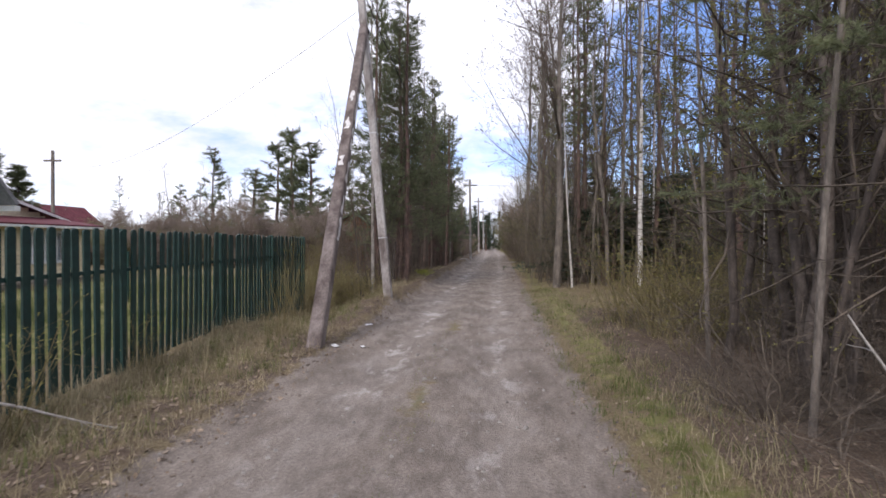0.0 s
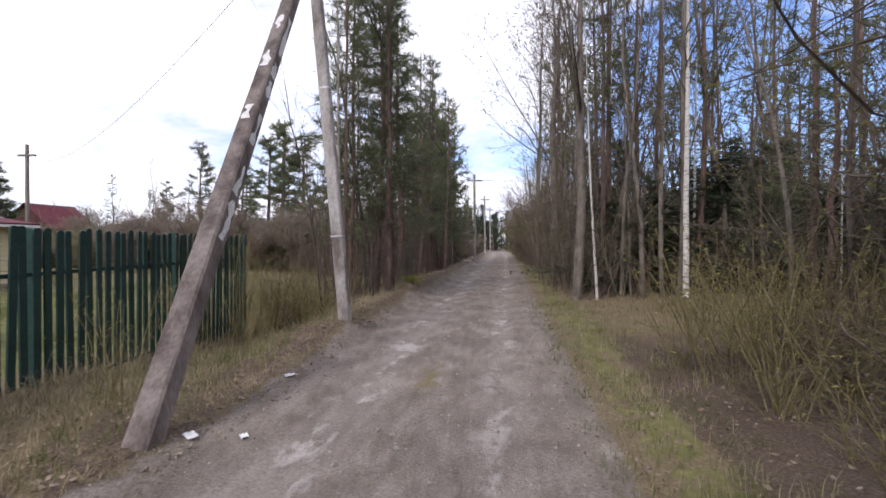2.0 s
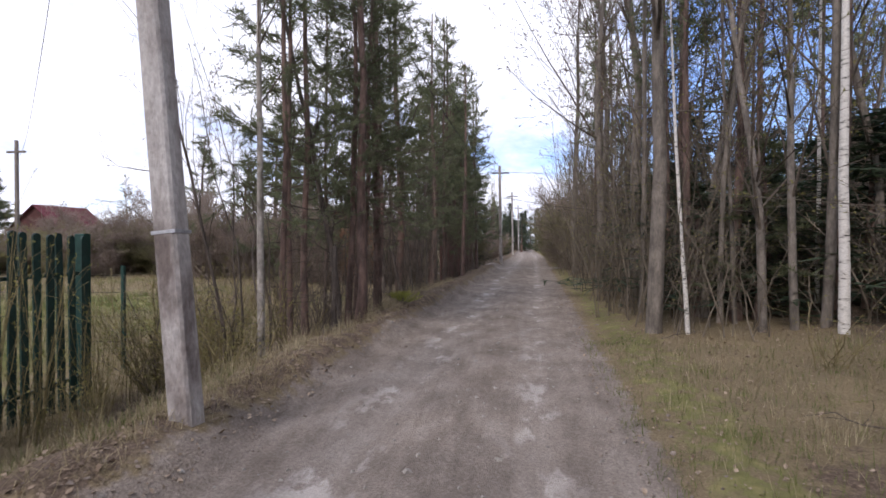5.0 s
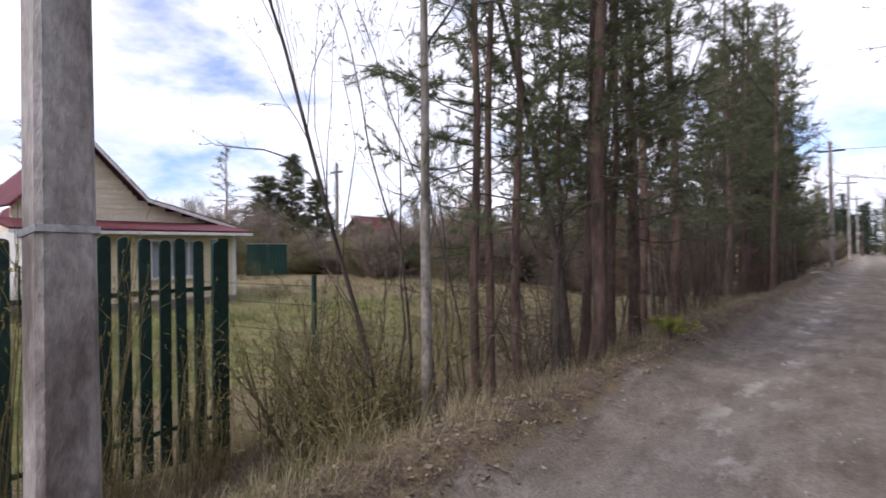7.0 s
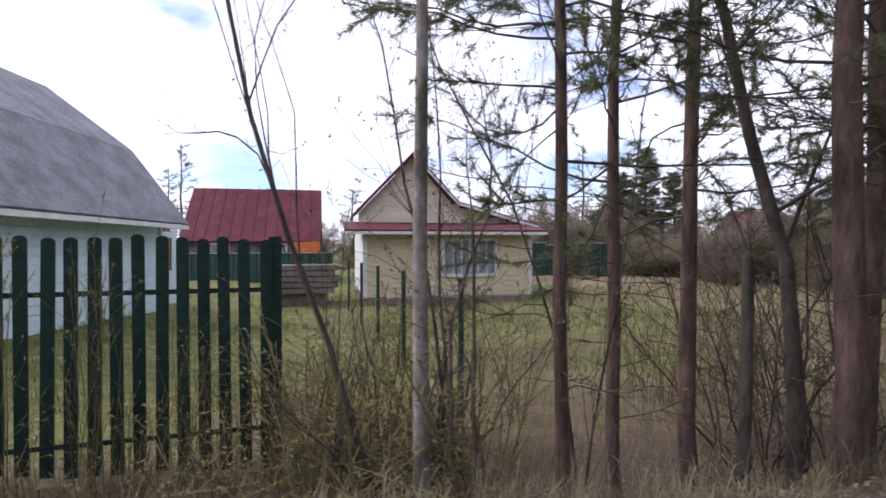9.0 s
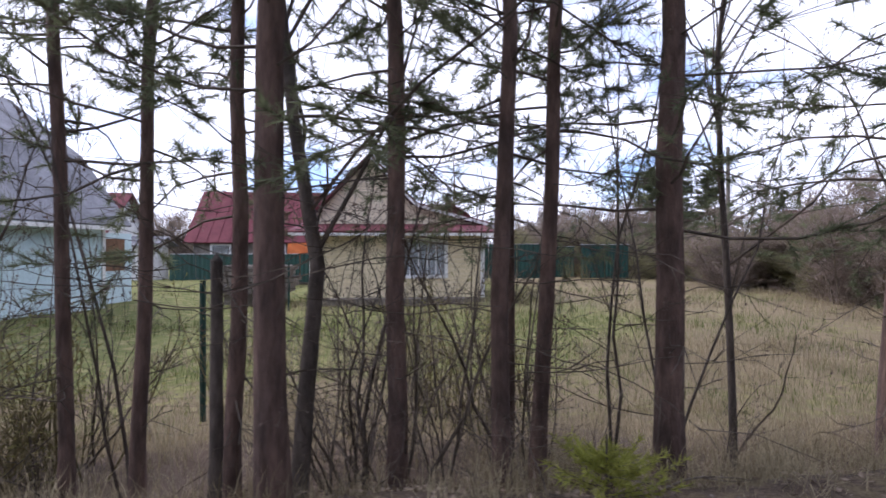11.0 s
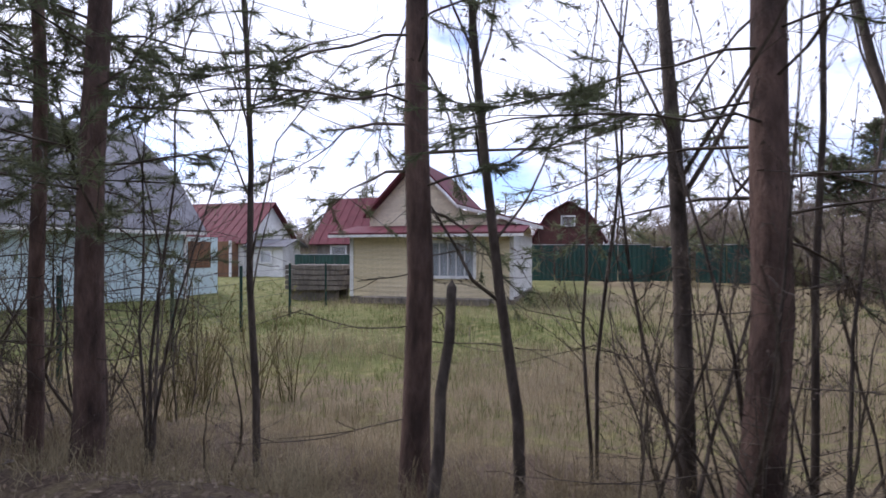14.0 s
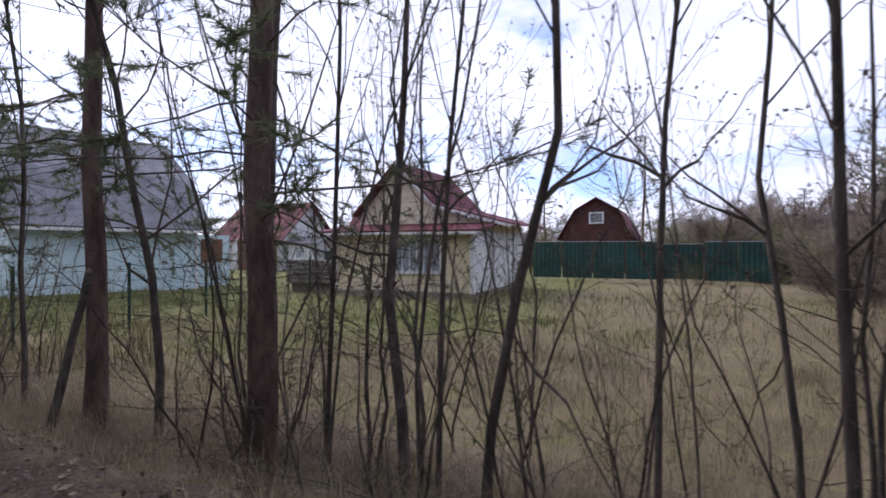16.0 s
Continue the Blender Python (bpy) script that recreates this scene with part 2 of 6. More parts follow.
def ground_material():
    """Packed dirt, turf and forest litter, blended by what covers the soil at each place."""
    m = bpy.data.materials.new("earth")
    m.use_nodes = True
    nt = m.node_tree
    b = nt.nodes["Principled BSDF"]
    b.inputs["Roughness"].default_value, b.inputs["Specular IOR Level"].default_value = 0.95, 0.15
    nd = nt.nodes.new
    co = nd("ShaderNodeTexCoord")

    along = nd("ShaderNodeMapping")
    along.inputs["Scale"].default_value = (1, 0.42, 1)
    nt.links.new(co.outputs["Object"], along.inputs[0])

    def noise_at(scale, detail=6.0, rough=0.6, drawn=False):
        n = nd("ShaderNodeTexNoise")
        n.inputs["Scale"].default_value, n.inputs["Detail"].default_value, n.inputs["Roughness"].default_value = scale, detail, rough
        nt.links.new(along.outputs[0] if drawn else co.outputs["Object"], n.inputs["Vector"])
        return n.outputs[0]

    def ramp(src, *stops):
        r = nd("ShaderNodeValToRGB")
        els = r.color_ramp.elements
        els[0].position, els[0].color = stops[0][0], (*stops[0][1], 1)
        els[1].position, els[1].color = stops[-1][0], (*stops[-1][1], 1)
        for p, c in stops[1:-1]:
            els.new(p).color = (*c, 1)
        nt.links.new(src, r.inputs[0])
        return r.outputs[0]

    def mix(f, a, c, mode="MIX"):
        x = nd("ShaderNodeMix")
        x.data_type, x.blend_type = "RGBA", mode
        if isinstance(f, float):
            x.inputs[0].default_value = f
        else:
            nt.links.new(f, x.inputs[0])
        nt.links.new(a, x.inputs[6])
        nt.links.new(c, x.inputs[7])
        return x.outputs[2]

    def cover(name):
        a = nd("ShaderNodeAttribute")
        a.attribute_name = name
        return a.outputs["Fac"]
    fine, mid, big = noise_at(46, 8, 0.7), noise_at(5, 6), noise_at(0.8, 5)
    speck = noise_at(140, 3, 0.6)
    dirt = ramp(noise_at(3.2, 7, 0.62, True), (0.34, (0.185, 0.157, 0.135)), (0.5, (0.25, 0.216, 0.189)), (0.66, (0.315, 0.278, 0.248)))
    dirt = mix(1.0, dirt, ramp(fine, (0.3, (0.62, 0.61, 0.60)), (0.7, (1.34, 1.34, 1.34))), "MULTIPLY")
    dirt = mix(1.0, dirt, ramp(noise_at(13, 5, 0.6, True), (0.34, (0.88, 0.875, 0.87)), (0.66, (1.09, 1.09, 1.085))), "MULTIPLY")
    dirt = mix(0.35, dirt, ramp(speck, (0.32, (0.6, 0.59, 0.57)), (0.68, (1.3, 1.3, 1.28))), "MULTIPLY")
    pale = ramp(noise_at(2.6, 7, 0.68, True), (0.53, (0, 0, 0)), (0.60, (1, 1, 1)))
    pl = nd("ShaderNodeMath")
    pl.operation = "MULTIPLY"
    lift = nd("ShaderNodeMath")
    lift.operation = "MULTIPLY_ADD"
    nt.links.new(pale, lift.inputs[0])
    lift.inputs[1].default_value, lift.inputs[2].default_value = 0.72, 0.12
    nt.links.new(lift.outputs[0], pl.inputs[0])
    nt.links.new(cover("rut"), pl.inputs[1])
    dirt = mix(pl.outputs[0], dirt, ramp(fine, (0.3, (0.43, 0.395, 0.37)), (0.7, (0.62, 0.58, 0.55))))
    turf = ramp(mid, (0.32, (0.105, 0.125, 0.042)), (0.52, (0.165, 0.172, 0.064)), (0.68, (0.27, 0.235, 0.115)))
    straw = ramp(fine, (0.28, (0.105, 0.08, 0.05)), (0.5, (0.205, 0.163, 0.10)), (0.72, (0.32, 0.265, 0.165)))
    litter = ramp(fine, (0.28, (0.055, 0.04, 0.03)), (0.5, (0.13, 0.097, 0.073)), (0.72, (0.26, 0.205, 0.16)))

    def masked(name, src, lo=0.35, hi=0.65, gain=0.5):
        """A cover whose edge is broken up by noise."""
        s = nd("ShaderNodeMath")
        s.operation = "MULTIPLY_ADD"
        nt.links.new(src, s.inputs[0])
        s.inputs[1].default_value, s.inputs[2].default_value = gain * 2, -gain
        a = nd("ShaderNodeMath")
        a.operation = "ADD"
        nt.links.new(cover(name), a.inputs[0])
        nt.links.new(s.outputs[0], a.inputs[1])
        r = nd("ShaderNodeMapRange")
        r.interpolation_type = "SMOOTHSTEP"
        r.inputs[1].default_value, r.inputs[2].default_value = lo, hi
        nt.links.new(a.outputs[0], r.inputs[0])
        return r.outputs[0]
    c = mix(masked("green", mid, gain=0.9), straw, turf)
    c = mix(masked("litter", mid, gain=0.7), c, litter)
    c = mix(masked("dirt", mid, gain=0.55), c, dirt)
    c = mix(1.0, c, ramp(big, (0.3, (0.86, 0.86, 0.86)), (0.7, (1.12, 1.11, 1.09))), "MULTIPLY")
    nt.links.new(c, b.inputs["Base Color"])
    bp = nd("ShaderNodeBump")
    bp.inputs["Strength"].default_value, bp.inputs["Distance"].default_value = 0.75, 0.035
    nt.links.new(fine, bp.inputs["Height"])
    nt.links.new(bp.outputs[0], b.inputs["Normal"])
    return m


EARTH = ground_material()


# ---- building blocks ----
class Geo:
    """Gathers vertices and faces of one mesh."""

    def __init__(self):
        self.v, self.f, self.n = [], [], 0

    def add(self, verts, faces):
        self.v.append(np.asarray(verts, float))
        self.f += (np.asarray(faces) + self.n).tolist()
        self.n += len(verts)

    def tube(self, pts, radii, sides=5):
        pts = np.asarray(pts, float)
        k = len(pts)
        d = np.gradient(pts, axis=0)
        d /= np.linalg.norm(d, axis=1)[:, None] + 1e-9
        ref = np.array([1.0, 0, 0]) if abs(d[0, 2]) > 0.8 else np.array([0, 0, 1.0])
        a = np.cross(d, ref)
        a /= np.linalg.norm(a, axis=1)[:, None] + 1e-9
        b = np.cross(d, a)
        ang = np.arange(sides) * 2 * np.pi / sides
        ring = np.cos(ang)[None, :, None] * a[:, None] + np.sin(ang)[None, :, None] * b[:, None]
        v = pts[:, None] + ring * np.asarray(radii)[:, None, None]
        i, j = np.meshgrid(np.arange(k - 1), np.arange(sides), indexing="ij")
        j2 = (j + 1) % sides
        self.add(v.reshape(-1, 3), np.stack([i * sides + j, i * sides + j2, (i + 1) * sides + j2, (i + 1) * sides + j], -1).reshape(-1, 4))

    def box(self, lo, hi, m=None):
        x0, y0, z0 = lo
        x1, y1, z1 = hi
        v = np.array([(x0, y0, z0), (x1, y0, z0), (x1, y1, z0), (x0, y1, z0), (x0, y0, z1), (x1, y0, z1), (x1, y1, z1), (x0, y1, z1)], float)
        if m is not None:
            v = np.array([m @ Vector(p) for p in v])
        self.add(v, [(0, 3, 2, 1), (4, 5, 6, 7), (0, 1, 5, 4), (1, 2, 6, 5), (2, 3, 7, 6), (3, 0, 4, 7)])

    def slab(self, quad, thick):
        """A plate of four corners, thickened downwards along its normal."""
        q = [Vector(p) for p in quad]
        nrm = (q[1] - q[0]).cross(q[3] - q[0]).normalized()
        v = [tuple(p) for p in q] + [tuple(p - nrm * thick) for p in q]
        self.add(v, [(0, 1, 2, 3), (7, 6, 5, 4), (0, 4, 5, 1), (1, 5, 6, 2), (2, 6, 7, 3), (3, 7, 4, 0)])

    def prism(self, outline, x0, x1):
        """An outline of (y, z) pairs drawn out along x."""
        k = len(outline)
        v = [(x0, y, z) for y, z in outline] + [(x1, y, z) for y, z in outline]
        self.v.append(np.array(v, float))
        fs = [list(range(k))[::-1], list(range(k, 2 * k))] + [[i, (i + 1) % k, k + (i + 1) % k, k + i] for i in range(k)]
        self.f += [[a + self.n for a in f] for f in fs]
        self.n += 2 * k

    def tris(self, v):
        """Loose triangles: an array (k, 3, 3)."""
        v = np.asarray(v, float)
        self.add(v.reshape(-1, 3), np.arange(len(v) * 3).reshape(-1, 3))

    def mesh(self, name, mat, smooth=False):
        me = bpy.data.meshes.new(name)
        me.from_pydata(np.concatenate(self.v).tolist() if self.v else [], [], self.f)
        me.materials.append(mat)
        if smooth:
            me.polygons.foreach_set("use_smooth", [True] * len(me.polygons))
        me.update()
        return me


def part(name, geo, mat, parent, label="", smooth=False, at=None):
    ob = new(name, geo.mesh(name, mat, smooth) if isinstance(geo, Geo) else geo)
    ob.parent = parent
    if at is not None:
        ob.matrix_basis = at
    return tagged(ob, label)


def thing(name, label, category, group="", kind="", at=None):
    ob = tagged(new(name), label, category, group, kind)
    if at is not None:
        ob.matrix_basis = at
    return ob


rng = np.random.default_rng(7)


def unit(v):
    return v / (np.linalg.norm(v) + 1e-9)


# ---- the lie of the land ----
def step(a, b, x):
    u = np.clip((x - a) / (b - a), 0, 1)
    return u * u * (3 - 2 * u)


def road_mid(y):
    return -0.68 + 0.022 * np.clip(y, -10, 60)


def lumps(x, y):
    return (np.sin(1.7 * x + 0.6 * y) * np.sin(1.3 * y - 0.4 * x) + 0.6 * np.sin(3.9 * x - 1.1 * y + 1) * np.sin(3.1 * y + 0.7 * x)
            + 0.4 * np.sin(8.3 * x + 2.0 * y) * np.sin(7.1 * y - 1.7 * x + 2))


def ground_z(x, y):
    x, y = np.asarray(x, float), np.asarray(y, float)
    s = x - road_mid(y)
    half = 1.33 + 0.05 * np.sin(1.1 * y) + 0.04 * np.sin(2.7 * y + 1)
    left, right = -s - half, s - half
    # wheel ruts with a low crown
    z = -0.035 * np.exp(-((s + 0.62) / 0.26) ** 2) - 0.03 * np.exp(-((s - 0.68) / 0.26) ** 2) + 0.012 * np.exp(-(s / 0.3) ** 2)
    # left: a low bank, then the ground falls away beyond it
    far = np.where(y < 8, 0.02, 0.02 - 0.34 * step(8, 12.4, y)) + 0.12 * step(13, 16, y) - 0.04 * step(19, 24, y)
    bank = 0.20 * step(-0.1, 0.35, left) * (1 - step(0.5, 1.3, left)) * step(7, 11, y)
    bank = bank + 0.06 * step(-0.1, 0.3, left) * (1 - step(0.6, 1.6, left))
    z = z + bank + far * step(0.4, 1.7, left) - 0.10 * step(1.5, 4, left) * step(10, 14, y) + 0.16 * step(5, 12, left) * step(10, 14, y)
    # right: a grassy verge rising slowly to the wood
    z = z + 0.05 * step(0.0, 0.8, right) + 0.24 * step(0.6, 5, right)
    rough = np.clip(step(0.0, 0.5, np.maximum(left, right)), 0, 1)
    z = z + lumps(x, y) * (0.006 + 0.03 * rough)
    return z


def at_ground(x, y, sink=0.0):
    return float(ground_z(x, y)) - sink


def axis_lines(a, b, fine, lo, hi, grow=1.16):
    mid = list(np.arange(a, b + 1e-6, fine))
    d, p = fine, b
    up = []
    while p < hi:
        d *= grow
        p += d
        up.append(p)
    d, p = fine, a
    down = []
    while p > lo:
        d *= grow
        p -= d
        down.append(p)
    return np.array(down[::-1] + mid + up)


def build_ground():
    xs, ys = axis_lines(-5.4, 3.6, 0.075, -420, 420), axis_lines(-1.5, 25.5, 0.09, -400, 700)
    gx, gy = np.meshgrid(xs, ys, indexing="ij")
    gz = ground_z(gx, gy)
    v = np.stack([gx, gy, gz], -1).reshape(-1, 3)
    n, k = len(xs), len(ys)
    i, j = np.meshgrid(np.arange(n - 1), np.arange(k - 1), indexing="ij")
    f = np.stack([i * k + j, (i + 1) * k + j, (i + 1) * k + j + 1, i * k + j + 1], -1).reshape(-1, 4)
    me = bpy.data.meshes.new("ground")
    me.vertices.add(len(v))
    me.vertices.foreach_set("co", v.ravel())
    me.loops.add(f.size)
    me.loops.foreach_set("vertex_index", f.ravel())
    me.polygons.add(len(f))
    me.polygons.foreach_set("loop_start", np.arange(len(f)) * 4)
    me.polygons.foreach_set("use_smooth", np.ones(len(f), bool))
    me.update(calc_edges=True)
    s = (v[:, 0] - road_mid(v[:, 1]))
    edge = np.abs(s) - 1.33
    dirt = 1 - step(-0.12, 0.42, edge)
    side = (np.abs(v[:, 1] - 37.5) < 1.4) & (s > -6)
    dirt = np.maximum(dirt, side * 0.9)
    crown = np.exp(-((s + 0.02) / 0.2) ** 2) * (0.26 + 0.28 * np.sin(1.6 * v[:, 1] + 0.5)) * (v[:, 1] < 11)
    dirt = np.clip(dirt - crown, 0, 1)
    rut = np.exp(-((s + 0.62) / 0.26) ** 2) + 0.8 * np.exp(-((s - 0.68) / 0.22) ** 2)
    x, y = v[:, 0], v[:, 1]
    lawn = step(6.0, 9.5, -x) * step(3, 9, y) * (1 - step(17, 23, y)) + 0.9 * step(4.3, 5.2, -x) * (1 - step(10, 14, y))
    verge = step(0.0, 0.5, s - 1.33) * (1 - step(0.5, 1.6, s - 1.33)) * 0.55
    green = np.clip(np.maximum(lawn * 1.05, verge) + crown + (0.34 + 0.16 * np.sin(0.7 * x + 1) * np.sin(0.5 * y)) * (x < -4.6) * (y > 13), 0, 1)
    wood = step(2.0, 4.5, s - 1.33) * np.where(y > 6, step(13.0, 15.5, y), 1.0)
    wood = np.maximum(wood, step(0.4, 0.9, -s - 1.33) * (1 - step(2.2, 3.4, -s - 1.33)) * step(11, 13, y) * 0.85)
    wood = np.maximum(wood, 1.2 * step(0.5, 1.1, s - 1.33) * (1 - step(9, 13, y)) + 0.5 * step(0.6, 1.0, s - 1.33) * (1 - step(6.5, 8.5, y)))
    wood = np.maximum(wood, 0.58 * step(0.0, 0.25, -s - 1.33) * (1 - step(0.6, 1.5, -s - 1.33)))
    tussock = np.sin(0.55 * x + 0.9 * y + 0.4) * np.sin(0.8 * y - 0.45 * x + 1.1) + 0.5 * np.sin(1.7 * x + 0.6) * np.sin(1.9 * y + 0.3 * x)
    wood = np.maximum(wood, 0.42 * step(0.0, 0.8, tussock) * (x < -4.2) * (y > 12.5) * (1 - step(16, 22, -x)))
    rut = np.maximum(rut, side * 1.0)
    for name, w in (("dirt", dirt), ("green", green), ("litter", wood), ("rut", np.clip(rut, 0, 1))):
        me.attributes.new(name, "FLOAT", "POINT").data.foreach_set("value", w.astype(np.float32))
    me.materials.append(EARTH)
    return tagged(new("ground", me), "packed dirt lane between turf, straw and leaf litter", "ground", kind="structure")


build_ground()


# ---- trees ----
def sway(r, start, ahead, length, n, wander, lift=0.0):
    """A wandering line of n + 1 points."""
    pts, d = [np.array(start, float)], unit(np.array(ahead, float))
    for _ in range(n):
        d = unit(d + r.normal(0, wander, 3) + np.array([0, 0, lift]))
        pts.append(pts[-1] + d * length / n)
    return np.array(pts)


def at_line(pts, u):
    k = u * (len(pts) - 1)
    i = min(int(k), len(pts) - 2)
    return pts[i] + (pts[i + 1] - pts[i]) * (k - i), unit(pts[i + 1] - pts[i])


def tuft(r, tips, count, length, width, spread):
    """Needles or blades round twig ends: tips is a list of (place, direction)."""
    if not tips:
        return np.zeros((0, 3, 3))
    p = np.repeat(np.array([t[0] for t in tips]), count, 0)
    d = np.repeat(np.array([t[1] for t in tips]), count, 0)
    k = len(p)
    o = p - d * r.uniform(0, 1, (k, 1)) * length * 1.6
    w = d * 0.75 + r.normal(0, spread, (k, 3))
    w /= np.linalg.norm(w, axis=1)[:, None]
    side = np.cross(w, r.normal(0, 1, (k, 3)))
    side /= np.linalg.norm(side, axis=1)[:, None] + 1e-9
    ln = length * r.uniform(0.7, 1.2, (k, 1))
    return np.stack([o - side * width / 2, o + side * width / 2, o + w * ln], 1)


def tree_root(name, label, category, group):
    return thing(name, label, category, group)


def make_pine(seed, height=9.5, radius=0.078, live=1.75, near=True, crown_w=1.7, thick=1.0, gap=1.0):
    r = np.random.default_rng(seed)
    root = tree_root("pine_tree", "tall thin pine with brown bark, dead lower twigs and needle tufts", "tree", "roadside pines")
    g, n = Geo(), Geo()
    k = 12 if near else 7
    z = np.linspace(-0.25, height, k + 1)
    off = np.cumsum(r.normal(0, 0.022 if near else 0.04, (k + 1, 2)), 0)
    off -= np.array([np.interp(1.4, z, off[:, 0]), np.interp(1.4, z, off[:, 1])])
    trunk = np.column_stack([off, z])
    rad = radius * (1 - 0.85 * np.clip(z / height, 0, 1)) + 0.006
    rad[0] *= 1.3
    tg = Geo()
    tg.tube(trunk, rad, 10 if near else 6)
    low, high = [], []
    bz = 0.55
    while bz < height * 0.98:
        dead = bz < live
        u = (bz + 0.25) / (height + 0.25)
        p, _ = at_line(trunk, u)
        a = r.uniform(0, 2 * math.pi)
        top = max((bz - live) / (height - live), 0)
        if dead:
            ln = r.uniform(0.25, 1.1)
        else:
            ln = crown_w * (0.5 + 0.5 * r.random()) * (1 - 0.78 * top ** 1.1) * (1.2 if near and bz < 3.4 else 1.0)
        up = r.uniform(-0.15, 0.2) if bz < 3 else r.uniform(0.05, 0.4) + 0.4 * top
        br = sway(r, p, (math.cos(a), math.sin(a), up), ln, 6 if near else 3, 0.17, 0.02)
        r0 = (0.004 if dead else 0.005 + 0.003 * ln) * (1 if near else 1.3)
        g.tube(br, np.linspace(r0, 0.0025 if near else 0.005, len(br)), 4 if near else 3)
        subs = int((4 * ln + 2 if dead else 6 + 5 * ln) * (1 if near else 0.55))
        for _ in range(subs):
            q, d = at_line(br, r.uniform(0.3, 1.0))
            dd = unit(d * 0.7 + r.normal(0, 0.5, 3) * np.array([1, 1, 0.6]))
            tl = r.uniform(0.12, 0.45) * (0.6 + 0.4 * ln)
            tw = sway(r, q, dd, tl, 2 if near else 1, 0.25, 0.03)
            g.tube(tw, np.linspace(0.0032 if near else 0.006, 0.0015 if near else 0.004, len(tw)), 3)
            if not dead and r.random() < (0.75 if bz < 2.6 else 1.0):
                (low if near and bz < 3.4 else high).append((tw[-1], unit(tw[-1] - tw[-2])))
                if r.random() < 0.7:
                    (low if near and bz < 3.4 else high).append((tw[1], unit(tw[1] - tw[0])))
        if not dead:
            (low if near and bz < 3.4 else high).append((br[-1], unit(br[-1] - br[-2])))
        bz += r.uniform(0.09, 0.22) * ((0.8 if bz < 3.4 else 0.75) if near else 1.2) * (1.2 if dead else 1.0) * gap
    n.tris(tuft(r, low, 46, 0.075, 0.006, 0.6))
    n.tris(tuft(r, high, int((8 if near else 8) * thick), 0.13 if near else 0.25, 0.014 if near else 0.032, 0.65))
    part("trunk", tg, PINE_BARK, root, smooth=True)
    tagged(part("crown", g, TWIG_BARK, root), kind="stuff")
    tagged(part("foliage", n, NEEDLES, root, "green needle tufts"), kind="stuff")
    return root


def make_spruce(seed, height=9.0):
    r = np.random.default_rng(seed)
    root = tree_root("spruce_tree", "dark dense spruce with drooping needle-covered boughs", "tree", "spruces of the wood")
    tg, g, n = Geo(), Geo(), Geo()
    z = np.linspace(-0.3, height, 6)
    tg.tube(np.column_stack([z * 0, z * 0, z]), 0.13 * (1 - z / height * 0.9), 7)
    tips = []
    for bz in np.arange(0.5, height * 0.97, 0.17):
        a = r.uniform(0, 2 * math.pi)
        ln = (0.35 + 1.75 * (1 - bz / height)) * r.uniform(0.7, 1.1)
        br = sway(r, (0, 0, bz), (math.cos(a), math.sin(a), -0.1), ln, 4, 0.08, -0.03)
        g.tube(br, np.linspace(0.014, 0.004, 5), 3)
        for u in np.arange(0.2, 1.01, 0.2):
            q, d = at_line(br, u)
            for _ in range(2):
                tips.append((q + r.normal(0, 0.07, 3), unit(d + r.normal(0, 0.5, 3) - np.array([0, 0, 0.25]))))
    n.tris(tuft(r, tips, 4, 0.32, 0.06, 0.55))
    part("trunk", tg, PINE_BARK, root, smooth=True)
    tagged(part("crown", g, TWIG_BARK, root), kind="stuff")
    tagged(part("foliage", n, NEEDLES_BLUE, root, "dark green needles"), kind="stuff")
    return root


def grow(r, g, pts, rad, depth, tips, density, angle, wander, min_r, sides, segs=(6, 4), long=1.0):
    """Side shoots along a stem, level after level."""
    ln = np.linalg.norm(np.diff(pts, axis=0), axis=1).sum()
    for _ in range(max(2, int(density * ln))):
        u = r.uniform(0.18, 1.0)
        q, d = at_line(pts, u)
        rr = max(min_r, np.interp(u, np.linspace(0, 1, len(rad)), rad) * 0.36)
        dd = unit(d + r.normal(0, angle, 3) + np.array([0, 0, 0.15]))
        sl = ln * r.uniform(0.15, 0.38) * (1.2 - 0.7 * u) * long
        if sl < 0.07:
            continue
        sp = sway(r, q, dd, sl, segs[0] if depth > 1 else segs[1], wander, 0.05)
        rd = np.linspace(rr, min_r * 0.8, len(sp))
        g.tube(sp, rd, sides)
        tips.append((sp[-1], unit(sp[-1] - sp[-2])))
        if depth > 1:
            grow(r, g, sp, rd, depth - 1, tips, density * 1.25, angle, wander, min_r, 3, segs, long)


